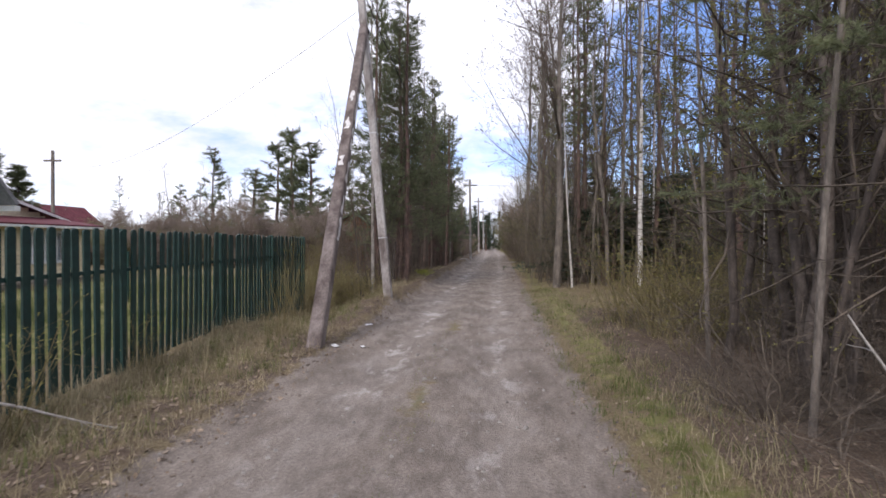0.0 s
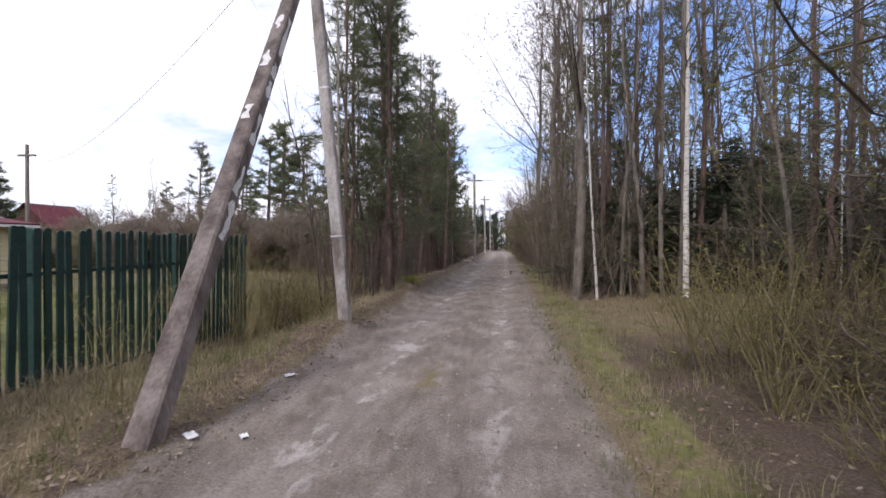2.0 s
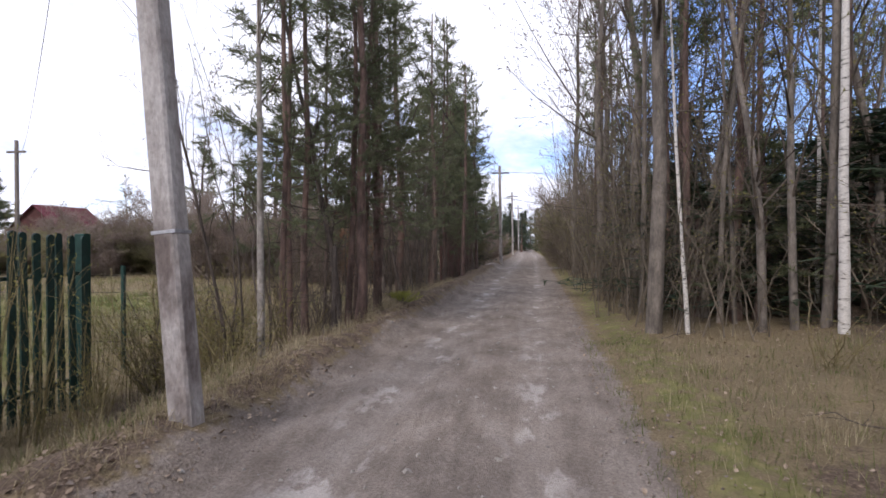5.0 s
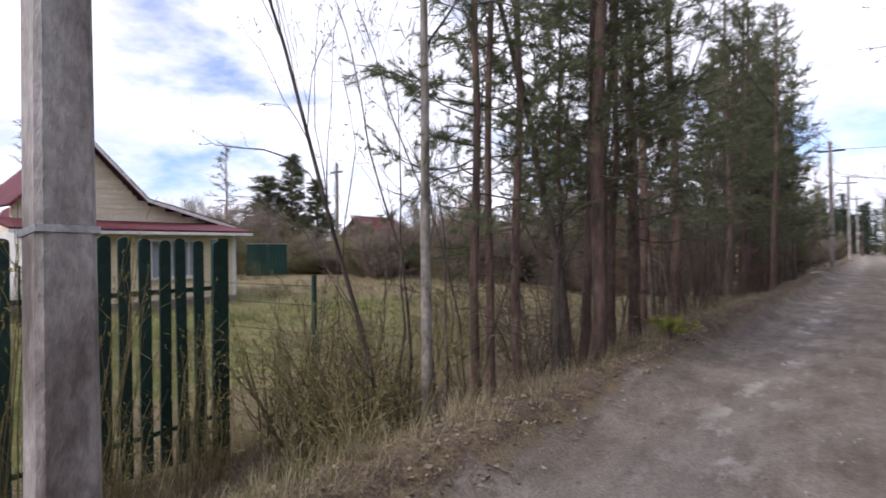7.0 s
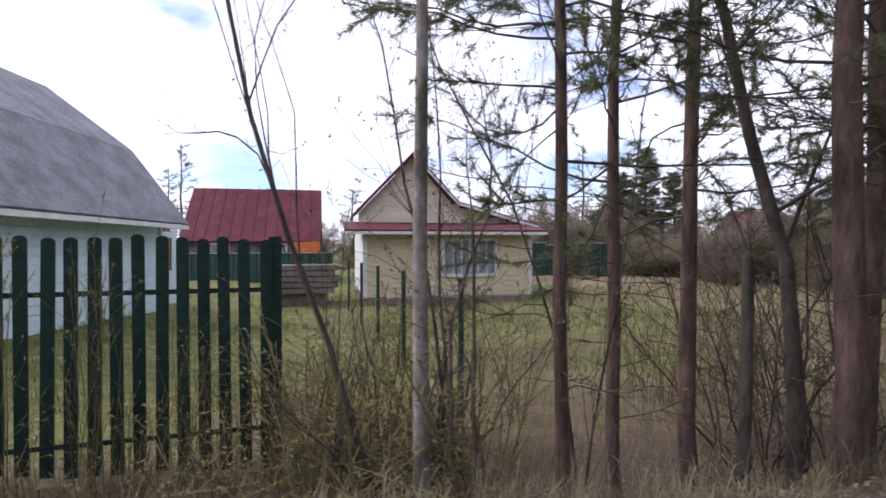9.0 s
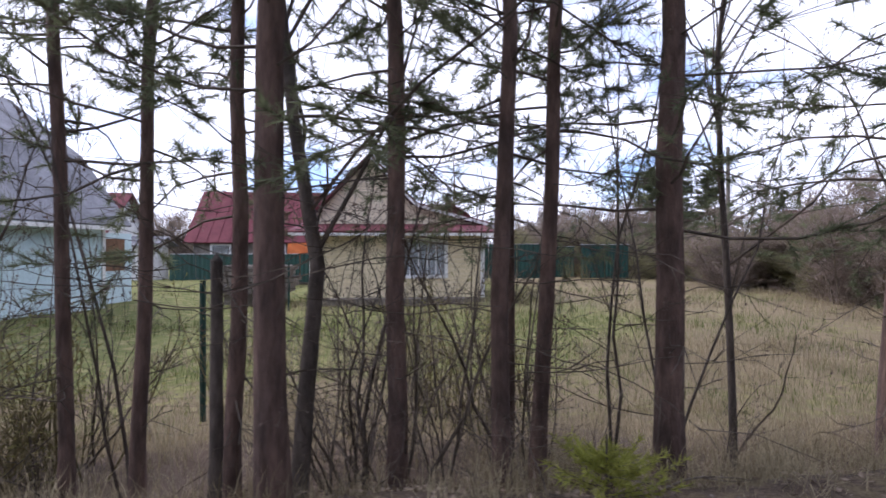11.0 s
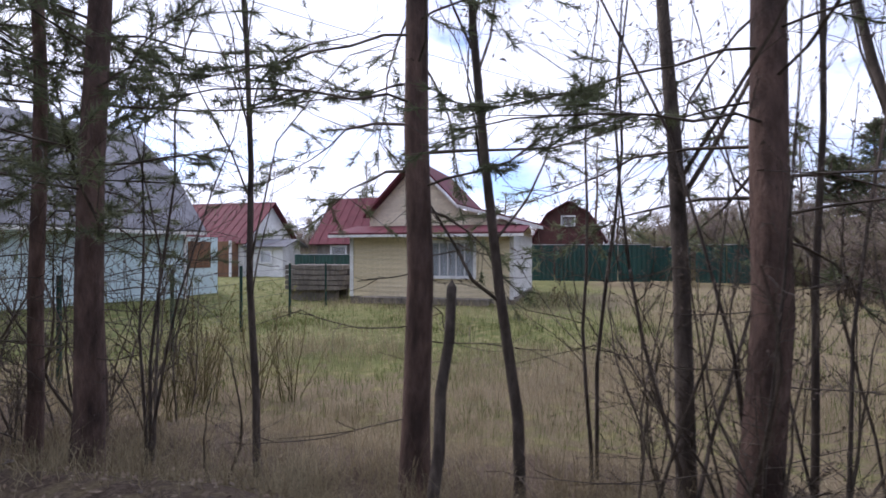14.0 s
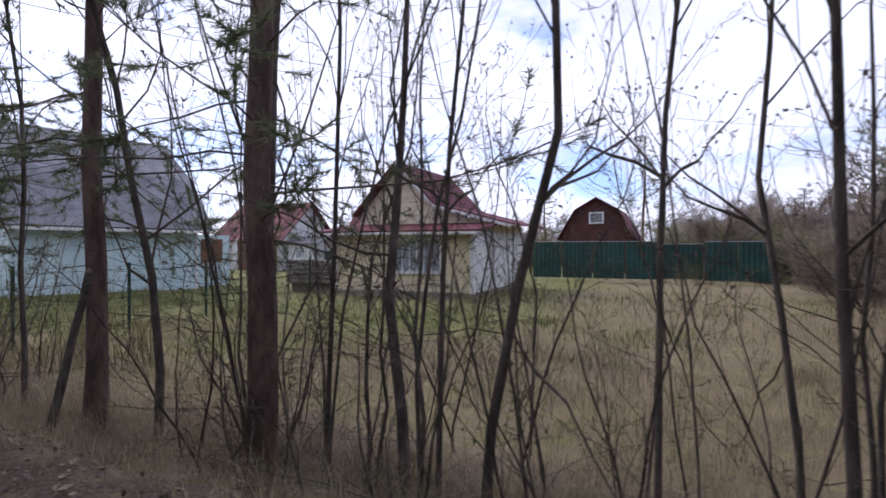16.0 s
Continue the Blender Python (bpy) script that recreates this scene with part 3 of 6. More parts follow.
def make_bare(seed, name, label, group, height, radius, stems=1, bark=None, depth=2, density=4.5, spread=0.12, buds=None, bud_size=0.02, bud_n=1, low=0.0, wander=0.07, min_r=0.0022, angle=0.62, category="tree", segs=(6, 4), long=1.0, foot=0.05, bud_w=0.5):
    """A leafless deciduous tree or shrub: one or more stems, side shoots and swelling buds."""
    r = np.random.default_rng(seed)
    root = tree_root(name, label, category, group)
    tg, g, n, tips = Geo(), Geo(), Geo(), []
    for s in range(stems):
        a = r.uniform(0, 2 * math.pi)
        lean = 0.0 if stems == 1 else r.uniform(0.3, 1.0)
        h = height * (1 if s == 0 else r.uniform(0.5, 1.0))
        base = (foot * stems ** 0.5 * lean * math.cos(a + s), foot * stems ** 0.5 * lean * math.sin(a + s), -0.2)
        st = sway(r, base, (spread * 2.2 * lean * math.cos(a), spread * 2.2 * lean * math.sin(a), 1), h + 0.2, 9, wander, 0.03)
        if stems == 1:
            for ax_ in (0, 1):
                st[:, ax_] -= np.interp(1.4, st[:, 2], st[:, ax_])
        rr = radius * (1 if s == 0 else r.uniform(0.5, 1.0))
        rad = rr * (1 - np.linspace(0, 0.93, 10)) + min_r
        if stems > 5:
            g.tube(st, rad, 4)
        else:
            tg = Geo()
            tg.tube(st, rad, 8 if radius > 0.03 else 5)
            part("trunk" if stems == 1 else "stem", tg, bark or GREY_BARK, root, smooth=radius > 0.03)
        cut = int(low * 9)
        grow(r, g, st[cut:], rad[cut:], depth, tips, density, angle, wander * 1.8, min_r, 4 if radius > 0.03 else 3, segs, long)
        tips.append((st[-1], unit(st[-1] - st[-2])))
    tagged(part("crown", g, bark if bark in (OLIVE_BARK, BRUSH_BARK, COPSE_BARK) else TWIG_BARK, root), kind="stuff")
    if buds:
        n.tris(tuft(r, tips, bud_n, bud_size, bud_size * bud_w, 0.7))
        tagged(part("foliage", n, buds, root, "small swelling buds"), kind="stuff")
    return root


def make_copse(seed, twigs, height=5.0):
    """A leafless copse: upright stems in soft, rounded clouds of fine twigs."""
    r = np.random.default_rng(seed)
    root = tree_root("bare_copse", "dense bare copse with a soft haze of fine twigs", "tree", "copses behind the gardens")
    g, n, tips = Geo(), Geo(), []
    for _ in range(9):
        a, h = r.uniform(0, 2 * math.pi), height * r.uniform(0.55, 1.0)
        st = sway(r, (0.25 * math.cos(a), 0.25 * math.sin(a), -0.2), (0.24 * math.cos(a), 0.24 * math.sin(a), 1), h, 6, 0.07, 0.03)
        g.tube(st, np.linspace(0.03, 0.008, 7), 4)
        for _ in range(16):
            q, d = at_line(st, r.uniform(0.12, 1.0))
            br = sway(r, q, d + r.normal(0, 0.55, 3), h * r.uniform(0.12, 0.26), 3, 0.15, 0.05)
            g.tube(br, [0.012, 0.009, 0.007, 0.005], 3)
            for u in (0.25, 0.5, 0.75, 1.0):
                p, e = at_line(br, u)
                for _ in range(4):
                    tips.append((p + r.normal(0, 0.09, 3), unit(e + r.normal(0, 0.35, 3) + np.array([0, 0, 0.7]))))
    n.tris(tuft(r, tips, 4, 0.26, 0.016, 0.45))
    tagged(part("crown", g, COPSE_BARK, root), kind="stuff")
    tagged(part("foliage", n, twigs, root, "haze of thin twigs"), kind="stuff")
    return root


class Nursery:
    """Grows each kind of tree once and plants copies of it; the first planting uses the grown one itself."""

    def __init__(self):
        self.kinds, self.used = {}, set()

    def kind(self, name, makers):
        self.kinds[name] = makers

    def plant(self, name, x, y, i=None, tall=1.0, wide=1.0, turn=None, lean=(0, 0), sink=0.04, z=None):
        makers = self.kinds[name]
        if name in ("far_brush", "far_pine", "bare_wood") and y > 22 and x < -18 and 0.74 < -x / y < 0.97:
            tall *= 0.5  # halved in a sight wedge from the path's start, so the distant house shows
        i = int(rng.integers(len(makers))) if i is None else i % len(makers)
        if callable(makers[i]):
            makers[i] = makers[i]()
        turn = rng.uniform(0, 360) if turn is None else turn
        m = pose(x, y, (at_ground(x, y) if z is None else z) - sink, lean[0], lean[1], turn) @ Matrix.Diagonal((wide, wide, tall, 1))
        if (name, i) in self.used:
            return copy_thing(makers[i], m)
        self.used.add((name, i))
        makers[i].matrix_basis = m
        return makers[i]


wood = Nursery()
wood.kind("pine", [lambda s=s: make_pine(s) for s in (11, 12, 13, 14)])
wood.kind("thin_pine", [lambda s=s: make_pine(s, 8.5, 0.045, 1.9, True, 1.35) for s in (15, 16, 17)])
wood.kind("lush_pine", [lambda s=s: make_pine(s, 9.0, 0.10, 1.6, False, 1.9, 2.0) for s in (21, 22, 23)])
wood.kind("far_pine", [lambda s=s: make_pine(s, 9.0, 0.08, 3.6, False, 1.5, 0.6) for s in (31, 32, 33)])
wood.kind("spruce", [lambda s=s: make_spruce(s) for s in (41, 42)])
ALDER = "slender crooked leafless alder with dark bark and fine twigs"
wood.kind("alder", [lambda s=s: make_bare(s, "alder_tree", ALDER, "leafless alders", 7.0, 0.042, 1, ALDER_BARK, 3, 2.6, buds=CATKINS, bud_size=0.035, low=0.1, wander=0.11) for s in (51, 52, 53, 54)])
wood.kind("alder_clump", [lambda s=s: make_bare(s, "alder_clump", "leafless many-stemmed alder with dense twigs", "leafless alders", 6.0, 0.034, 4, ALDER_BARK, 3, 2.8, 0.10, BUDS, 0.024, 2, wander=0.09, long=0.9, angle=0.7, segs=(5, 2), foot=0.1) for s in (61, 62, 63)])
wood.kind("birch", [lambda s=s: make_bare(s, "birch_tree", "white-barked leafless birch with dark scars", "birches", 10.0, 0.085, 1, BIRCH_BARK, 3, 1.7, buds=CATKINS, bud_size=0.03, low=0.3, wander=0.03) for s in (71, 72)])
wood.kind("sapling", [lambda s=s: make_bare(s, "sapling", "thin leafless sapling with brown twigs", "roadside saplings", 2.6, 0.012, 2, TWIG_BARK, 2, 5.5, 0.12, CATKINS, 0.022, 2, wander=0.10) for s in (81, 82, 83, 84)])
wood.kind("willow", [lambda s=s: make_bare(s, "willow_shrub", "olive-stemmed willow shrub with opening yellow-green buds", "willow shrubs", 1.9, 0.007, 9, OLIVE_BARK, 1, 5.5, 0.13, BUDS, 0.03, 3, category="shrub") for s in (91, 92, 93)])
wood.kind("thicket", [lambda s=s: make_bare(s, "leafless_thicket", "dense leafless thicket of brown stems and twigs", "thickets by the lane", 3.2, 0.012, 9, TWIG_BARK, 2, 3.7, 0.2, CATKINS, 0.025, 2, category="shrub", wander=0.12, segs=(4, 2), long=1.35, angle=0.85, foot=0.12) for s in (101, 102, 103)])
wood.kind("hedge", [lambda s=s: make_bare(s, "leafless_brush", "dense grey-brown leafless brushwood", "brushwood of the wood edge", 4.4, 0.0095, 10, BRUSH_BARK, 2, 3.0, 0.05, BUDS, 0.035, 1, category="shrub", min_r=0.0028, segs=(4, 2), foot=0.2, angle=0.55, wander=0.075, long=0.95) for s in (111, 112, 113)])
wood.kind("far_brush", [lambda s=s, m=m: make_copse(s, m) for s, m in ((121, COPSE_TWIGS), (122, COPSE_TWIGS), (123, COPSE_OLIVE))])
wood.kind("bushy_pine", [lambda s=s: make_pine(s, 9.0, 0.12, 0.5, False, 1.9, 2.2, 0.3) for s in (24, 25)])
wood.kind("aspen", [lambda s=s: make_bare(s, "aspen_tree", "tall grey-barked aspen with bare twigs and catkins", "aspens", 12.0, 0.125, 1, GREY_BARK, 3, 2.7, buds=CATKINS, bud_size=0.06, bud_n=3, low=0.3, wander=0.035, min_r=0.003, long=1.5, angle=0.8) for s in (133,)])
wood.kind("pole_tree", [lambda s=s: make_bare(s, "pole_tree", "straight grey-barked young aspen with few branches", "aspens", 9.0, 0.055, 1, GREY_BARK, 2, 1.8, buds=CATKINS, bud_size=0.03, low=0.3, wander=0.035) for s in (141, 142)])
wood.kind("dark_aspen", [lambda s=s: make_bare(s, "pole_tree", "dark-barked young aspen forking above head height", "aspens", 8.0, 0.062, 1, ALDER_BARK, 3, 2.0, buds=CATKINS, bud_size=0.03, low=0.22, wander=0.025) for s in (146,)])
wood.kind("straight_aspen", [lambda s=s: make_bare(s, "pole_tree", "straight pale-barked young aspen with few branches", "aspens", 9.0, 0.047, 1, PALE_BARK, 2, 1.9, buds=CATKINS, bud_size=0.03, low=0.25, wander=0.012) for s in (144,)])
wood.kind("dark_alder", [lambda s=s: make_bare(s, "dark_alder", "dark-barked leafless alder with a dense haze of twigs", "leafless alders", 7.5, 0.05, 1, ALDER_BARK, 3, 4.0, buds=BUDS, bud_size=0.035, bud_n=3, low=0.08, wander=0.09, segs=(4, 2), long=0.9, angle=0.85) for s in (171, 172, 173)])
wood.kind("tall_sapling", [lambda s=s: make_bare(s, "tall_sapling", "tall slender leafless sapling with upright twigs and buds", "roadside saplings", 5.2, 0.017, 2, ALDER_BARK, 2, 3.4, 0.08, CATKINS, 0.035, 2, wander=0.125, angle=0.5, min_r=0.0018, segs=(5, 3)) for s in (161, 162, 163)])
wood.kind("bare_wood", [lambda s=s: make_bare(s, "bare_tree", "tall leafless tree with a haze of fine budding twigs", "bare trees of the wood", 10.0, 0.055, 1, GREY_BARK, 3, 2.3, buds=BUDS, bud_size=0.05, bud_n=2, low=0.1, wander=0.05, min_r=0.004, segs=(3, 1), angle=0.75) for s in (151, 152, 153)])

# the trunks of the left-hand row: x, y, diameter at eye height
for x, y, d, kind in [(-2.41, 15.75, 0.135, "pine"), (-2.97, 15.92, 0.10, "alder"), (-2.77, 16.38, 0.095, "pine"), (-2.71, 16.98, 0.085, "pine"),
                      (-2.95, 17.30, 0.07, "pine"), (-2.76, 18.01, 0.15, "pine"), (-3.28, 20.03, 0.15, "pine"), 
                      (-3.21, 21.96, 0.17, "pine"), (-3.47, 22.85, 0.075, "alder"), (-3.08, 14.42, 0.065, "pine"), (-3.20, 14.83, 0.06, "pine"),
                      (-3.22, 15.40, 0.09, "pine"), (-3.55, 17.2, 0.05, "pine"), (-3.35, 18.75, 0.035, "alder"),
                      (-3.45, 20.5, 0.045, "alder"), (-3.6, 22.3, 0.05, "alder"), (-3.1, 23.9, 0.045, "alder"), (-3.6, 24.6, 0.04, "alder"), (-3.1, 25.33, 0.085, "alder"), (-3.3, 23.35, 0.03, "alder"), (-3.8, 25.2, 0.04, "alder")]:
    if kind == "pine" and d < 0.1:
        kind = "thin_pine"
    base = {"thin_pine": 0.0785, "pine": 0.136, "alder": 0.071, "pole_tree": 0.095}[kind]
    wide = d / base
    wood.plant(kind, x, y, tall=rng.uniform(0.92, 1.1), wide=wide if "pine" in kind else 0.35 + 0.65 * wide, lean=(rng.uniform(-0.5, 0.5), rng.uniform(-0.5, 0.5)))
wood.plant("dark_aspen", -3.54, 21.59, i=0, tall=0.95, wide=1.0, turn=0, lean=(-0.5, -4.5))
for _ in range(30):
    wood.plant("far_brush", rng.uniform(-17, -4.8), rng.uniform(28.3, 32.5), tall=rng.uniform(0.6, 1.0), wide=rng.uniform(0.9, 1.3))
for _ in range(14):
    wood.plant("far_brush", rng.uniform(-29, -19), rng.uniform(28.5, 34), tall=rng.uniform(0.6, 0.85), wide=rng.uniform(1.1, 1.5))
for _ in range(8):
    wood.plant("sapling", rng.uniform(-4.4, -3.3), rng.uniform(16.2, 18.6), tall=rng.uniform(0.8, 1.1), wide=rng.uniform(0.8, 1.1))
for _ in range(8):
    wood.plant("willow", rng.uniform(-5.8, -4.2), rng.uniform(14.6, 18.0), tall=rng.uniform(0.7, 1.1), wide=rng.uniform(0.9, 1.2))
for _ in range(4):
    wood.plant("thicket", rng.uniform(-3.9, -3.2), rng.uniform(16.0, 18.4), tall=rng.uniform(0.25, 0.42), wide=rng.uniform(0.6, 0.9))
for x, y in [(2.3, 8.6), (2.6, 8.1), (2.2, 9.2), (2.7, 9.0), (3.0, 8.0), (2.5, 7.6), (2.9, 9.6), (3.4, 9.1)]:
    wood.plant("willow", x, y, tall=rng.uniform(0.65, 0.9), wide=rng.uniform(1.0, 1.4))
for _ in range(10):
    wood.plant("spruce", rng.uniform(-5, 6), rng.uniform(90, 104), tall=rng.uniform(0.65, 0.95), wide=1.2)
for x, y, t in [(-15.2, 20.2, 0.5), (-15.6, 20.6, 0.42), (-14.7, 19.9, 0.35), (-24.3, 24.6, 0.9), (-24.0, 25.4, 0.7)]:
    wood.plant("willow", x, y, tall=t, wide=1.1)
wood.plant("straight_aspen", -2.95, 13.53, i=0, tall=0.95, wide=1.0, turn=40)
# the row goes on up the lane
for y in np.arange(27.2, 37, 0.6):
    wood.plant("pine" if y < 30 else "far_pine", -2.9 + rng.normal(0, 0.45), y, wide=rng.uniform(0.8, 1.1), tall=rng.uniform(0.8, 1.1))
for x, y, h in [(-3.6, 29.5, 0.95), (-3.1, 32, 1.0), (-4.4, 30.5, 1.0), (-3.2, 35.5, 1.0)]:
    wood.plant("lush_pine", x, y, tall=h, wide=rng.uniform(0.95, 1.15))
# thin leaning tree by the end of the fence
wood.plant("alder", -3.15, 13.42, i=1, tall=0.85, wide=0.75, lean=(18, -3), turn=0)
# saplings and brush under the row
for _ in range(30):
    y = rng.uniform(12.8, 25)
    if 18.6 < y < 21.4 or 14.2 < y < 15.8:
        continue
    wood.plant("sapling", -2.75 - abs(rng.normal(0, 0.75)), y, tall=rng.uniform(0.5, 1.15), wide=rng.uniform(0.7, 1.1))
for _ in range(8):
    wood.plant("sapling", -3.0 - abs(rng.normal(0, 0.6)), rng.uniform(20.5, 26.5), tall=rng.uniform(0.6, 1.1), wide=rng.uniform(0.7, 1.1))
for k in range(18):
    wood.plant("tall_sapling", -2.95 - abs(rng.normal(0, 0.7)), 21.2 + k * 0.36 + rng.uniform(-0.12, 0.12), tall=rng.uniform(0.7, 1.15), wide=rng.uniform(0.65, 1.0))
for _ in range(7):
    wood.plant("tall_sapling", -3.0 - abs(rng.normal(0, 0.4)), rng.uniform(13.2, 19), tall=rng.uniform(0.6, 1.0), wide=rng.uniform(0.7, 1.0))
for _ in range(6):
    wood.plant("willow", rng.uniform(-4.7, -3.2), rng.uniform(12.9, 14.2), tall=rng.uniform(0.5, 0.9), wide=rng.uniform(0.8, 1.2))
for _ in range(6):
    wood.plant("sapling", rng.uniform(-4.4, -3.0), rng.uniform(12.9, 14.1), tall=rng.uniform(0.5, 0.9), wide=rng.uniform(0.7, 1.0))
for x, y, t in [(-9.0, 29.6, 0.8), (-11, 30.6, 0.85), (-7.6, 28.9, 0.7), (-13, 31.2, 0.9), (-9.8, 31.5, 1.0), (-6.6, 29.8, 0.8), (-15.5, 31.0, 0.8), (-12.0, 32.5, 1.0)]:
    wood.plant("hedge", x, y, tall=t, wide=rng.uniform(1.0, 1.4))
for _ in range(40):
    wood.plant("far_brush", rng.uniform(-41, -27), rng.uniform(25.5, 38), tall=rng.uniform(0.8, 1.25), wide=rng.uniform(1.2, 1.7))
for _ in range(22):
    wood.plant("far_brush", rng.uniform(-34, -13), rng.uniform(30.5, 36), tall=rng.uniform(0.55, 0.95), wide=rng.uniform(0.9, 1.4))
for _ in range(4):
    wood.plant("willow", -2.85 - abs(rng.normal(0, 0.7)), rng.uniform(12.8, 14.0), tall=rng.uniform(0.5, 0.95), wide=rng.uniform(0.8, 1.2))
for x, y in [(-2.9, 7.2), (-3.2, 8.6), (-3.1, 10.0), (-3.4, 11.4), (-3.5, 5.2), (-3.2, 3.2), (-4.0, 12.2), (-4.1, 11.7)]:
    wood.plant("willow", x, y, tall=rng.uniform(0.35, 0.7), wide=0.6)
for x, y, t in [(-3.0, 12.9, 0.8), (-3.4, 13.2, 0.95), (-2.75, 13.9, 0.85), (-3.8, 14.0, 0.8), (-4.2, 13.5, 1.0), (-3.0, 13.2, 0.6), (-3.7, 13.0, 0.7), (-2.7, 12.6, 0.5), (-3.1, 12.4, 0.55)]:
    wood.plant("willow", x, y, tall=t, wide=rng.uniform(0.9, 1.25))
for x, y, t in [(-3.95, 10.4, 1.15), (-3.9, 11.0, 1.3), (-4.0, 11.5, 1.2), (-3.85, 12.0, 0.9), (-4.05, 12.4, 0.8)]:
    wood.plant("willow", x, y, tall=t, wide=0.55)
for y in np.arange(25, 38, 0.8):
    wood.plant("thicket", -2.6 + rng.normal(0, 0.3), y, tall=rng.uniform(0.4, 0.75), wide=0.6)

# right-hand side: a thicket by the lane, a clearing, then the edge of the wood
for x, y, t in [(2.15, 4.0, 1.0), (2.6, 4.9, 1.1), (2.9, 3.3, 1.1), (2.35, 2.9, 0.7), (3.5, 4.6, 1.25), (3.1, 6.0, 0.9), (4.2, 3.8, 1.2), (4.2, 6.3, 1.1),
                (5.4, 5.2, 1.3), (2.9, 7.0, 0.45), (3.9, 7.6, 0.7), (4.9, 8.3, 0.9), (6.2, 7.4, 1.2), (3.2, 9.2, 0.35), (6.0, 9.8, 1.0), (4.4, 9.3, 0.5),
                (3.3, 2.6, 1.0), (2.0, 3.4, 0.6), (3.7, 5.5, 1.2), (5.0, 3.2, 1.3), (4.8, 6.9, 1.1), (2.7, 5.6, 0.6)]:
    wood.plant("thicket", x, y, tall=t, wide=rng.uniform(0.8, 1.1))
for x, y, t in [(3.0, 4.7, 1.1), (3.9, 6.3, 1.0), (4.8, 5.6, 1.2), (5.6, 7.4, 1.1)]:
    wood.plant("alder_clump", x, y, tall=t, wide=0.9)
for x, y in [(3.3, 4.1), (3.8, 4.9), (4.3, 5.1)]:
    wood.plant("dark_alder", x, y, tall=rng.uniform(0.8, 1.1), wide=rng.uniform(0.8, 1.2), lean=(rng.uniform(-5, 5), rng.uniform(-5, 5)))
for _ in range(12):
    wood.plant("dark_alder", rng.uniform(4.0, 8), rng.uniform(4.5, 13), tall=rng.uniform(0.9, 1.45), wide=rng.uniform(0.8, 1.2))
for _ in range(10):
    wood.plant("thicket", rng.uniform(1.9, 4.6), rng.uniform(1.7, 5.2), tall=rng.uniform(0.16, 0.4), wide=rng.uniform(0.6, 1.0))
for _ in range(7):
    wood.plant("thicket", rng.uniform(3.4, 6.5), rng.uniform(2.4, 8.0), tall=rng.uniform(0.6, 1.5), wide=rng.uniform(0.9, 1.2))
for x, y in [(2.3, 7.4), (2.8, 8.4), (3.6, 10.2), (3.9, 11.2), (2.3, 6.4), (4.6, 11.0), (3.9, 13.2), (3.2, 13.6), (5.2, 12.2), (5.5, 13.4), (2.9, 9.4), (3.3, 8.8), (4.4, 9.9), (3.4, 7.6), (4.0, 8.6), (5.0, 10.4), (4.6, 7.4), (3.1, 10.9), (5.6, 11.4), (3.5, 12.0)]:
    wood.plant("willow", x, y, tall=rng.uniform(0.5, 1.0), wide=rng.uniform(0.9, 1.3))
for x, y, t in [(2.9, 4.85, 1.05), (3.4, 5.3, 1.15), (3.15, 6.1, 1.0)]:
    wood.plant("dark_alder", x, y, tall=t, wide=1.25)
for x, y, t in [(3.6, 6.4, 1.0), (3.3, 7.0, 0.9), (4.4, 7.2, 1.1), (2.95, 5.0, 0.9)]:
    wood.plant("dark_alder", x, y, tall=t, wide=1.0)
wood.plant("pole_tree", 2.24, 3.79, i=0, tall=0.8, wide=0.5, turn=0)
wood.plant("pole_tree", 2.27, 5.76, i=1, tall=0.8, wide=0.5, turn=0)
wood.plant("dark_alder", 2.5, 5.7, i=1, tall=1.15, wide=1.15, turn=200)
for x, y, t in [(1.9, 4.35, 0.2), (2.0, 4.5, 0.24), (2.05, 4.3, 0.18), (2.15, 4.55, 0.22)]:
    wood.plant("thicket", x, y, tall=t, wide=0.5)
for x, y, t in [(2.4, 4.35, 0.22), (2.55, 4.45, 0.25), (2.3, 4.5, 0.2), (2.65, 4.3, 0.22), (2.75, 4.55, 0.28), (2.45, 4.7, 0.25), (3.1, 5.0, 0.28), (2.9, 4.1, 0.25), (2.6, 3.9, 0.2), (3.0, 3.6, 0.3)]:
    wood.plant("thicket", x, y, tall=t, wide=0.75)
wood.plant("thin_pine", 2.72, 3.75, i=0, tall=0.85, wide=0.95)
wood.plant("lush_pine", 4.9, 2.9, i=0, tall=0.7, wide=0.8)
for x, y, t in [(2.9, 17.2, 1.1), (5.3, 17.2, 1.2), (4.6, 18.6, 1.2), (3.2, 19.6, 1.1), (9.3, 17.5, 1.2)]:
    wood.plant("far_pine", x, y, tall=t, wide=1.0)
for x, y, t in [(3.9, 16.8, 0.33), (6.6, 16.9, 0.4)]:
    wood.plant("lush_pine", x, y, tall=t, wide=0.7)
for _ in range(16):
    wood.plant("thicket", rng.uniform(2.3, 4.6), rng.uniform(5.4, 9.6), tall=rng.uniform(0.2, 0.45), wide=rng.uniform(0.7, 1.0))
for _ in range(7):
    wood.plant("willow", rng.uniform(2.5, 4.4), rng.uniform(5.6, 8.6), tall=rng.uniform(0.4, 0.75), wide=rng.uniform(0.9, 1.2))
wood.plant("birch", 4.25, 15.2, i=0, tall=1.0, wide=0.85)
wood.plant("birch", 2.45, 15.6, i=1, tall=0.62, wide=0.42, lean=(0, -3), turn=0)
wood.plant("aspen", 2.1, 15.85, tall=1.0, wide=1.0)
for x, y, t in [(2.7, 20.6, 0.95), (2.4, 23.6, 1.0), (2.9, 27.0, 1.1), (2.3, 31.0, 1.1)]:
    wood.plant("aspen", x, y, tall=t, wide=1.15, lean=(0, -2))
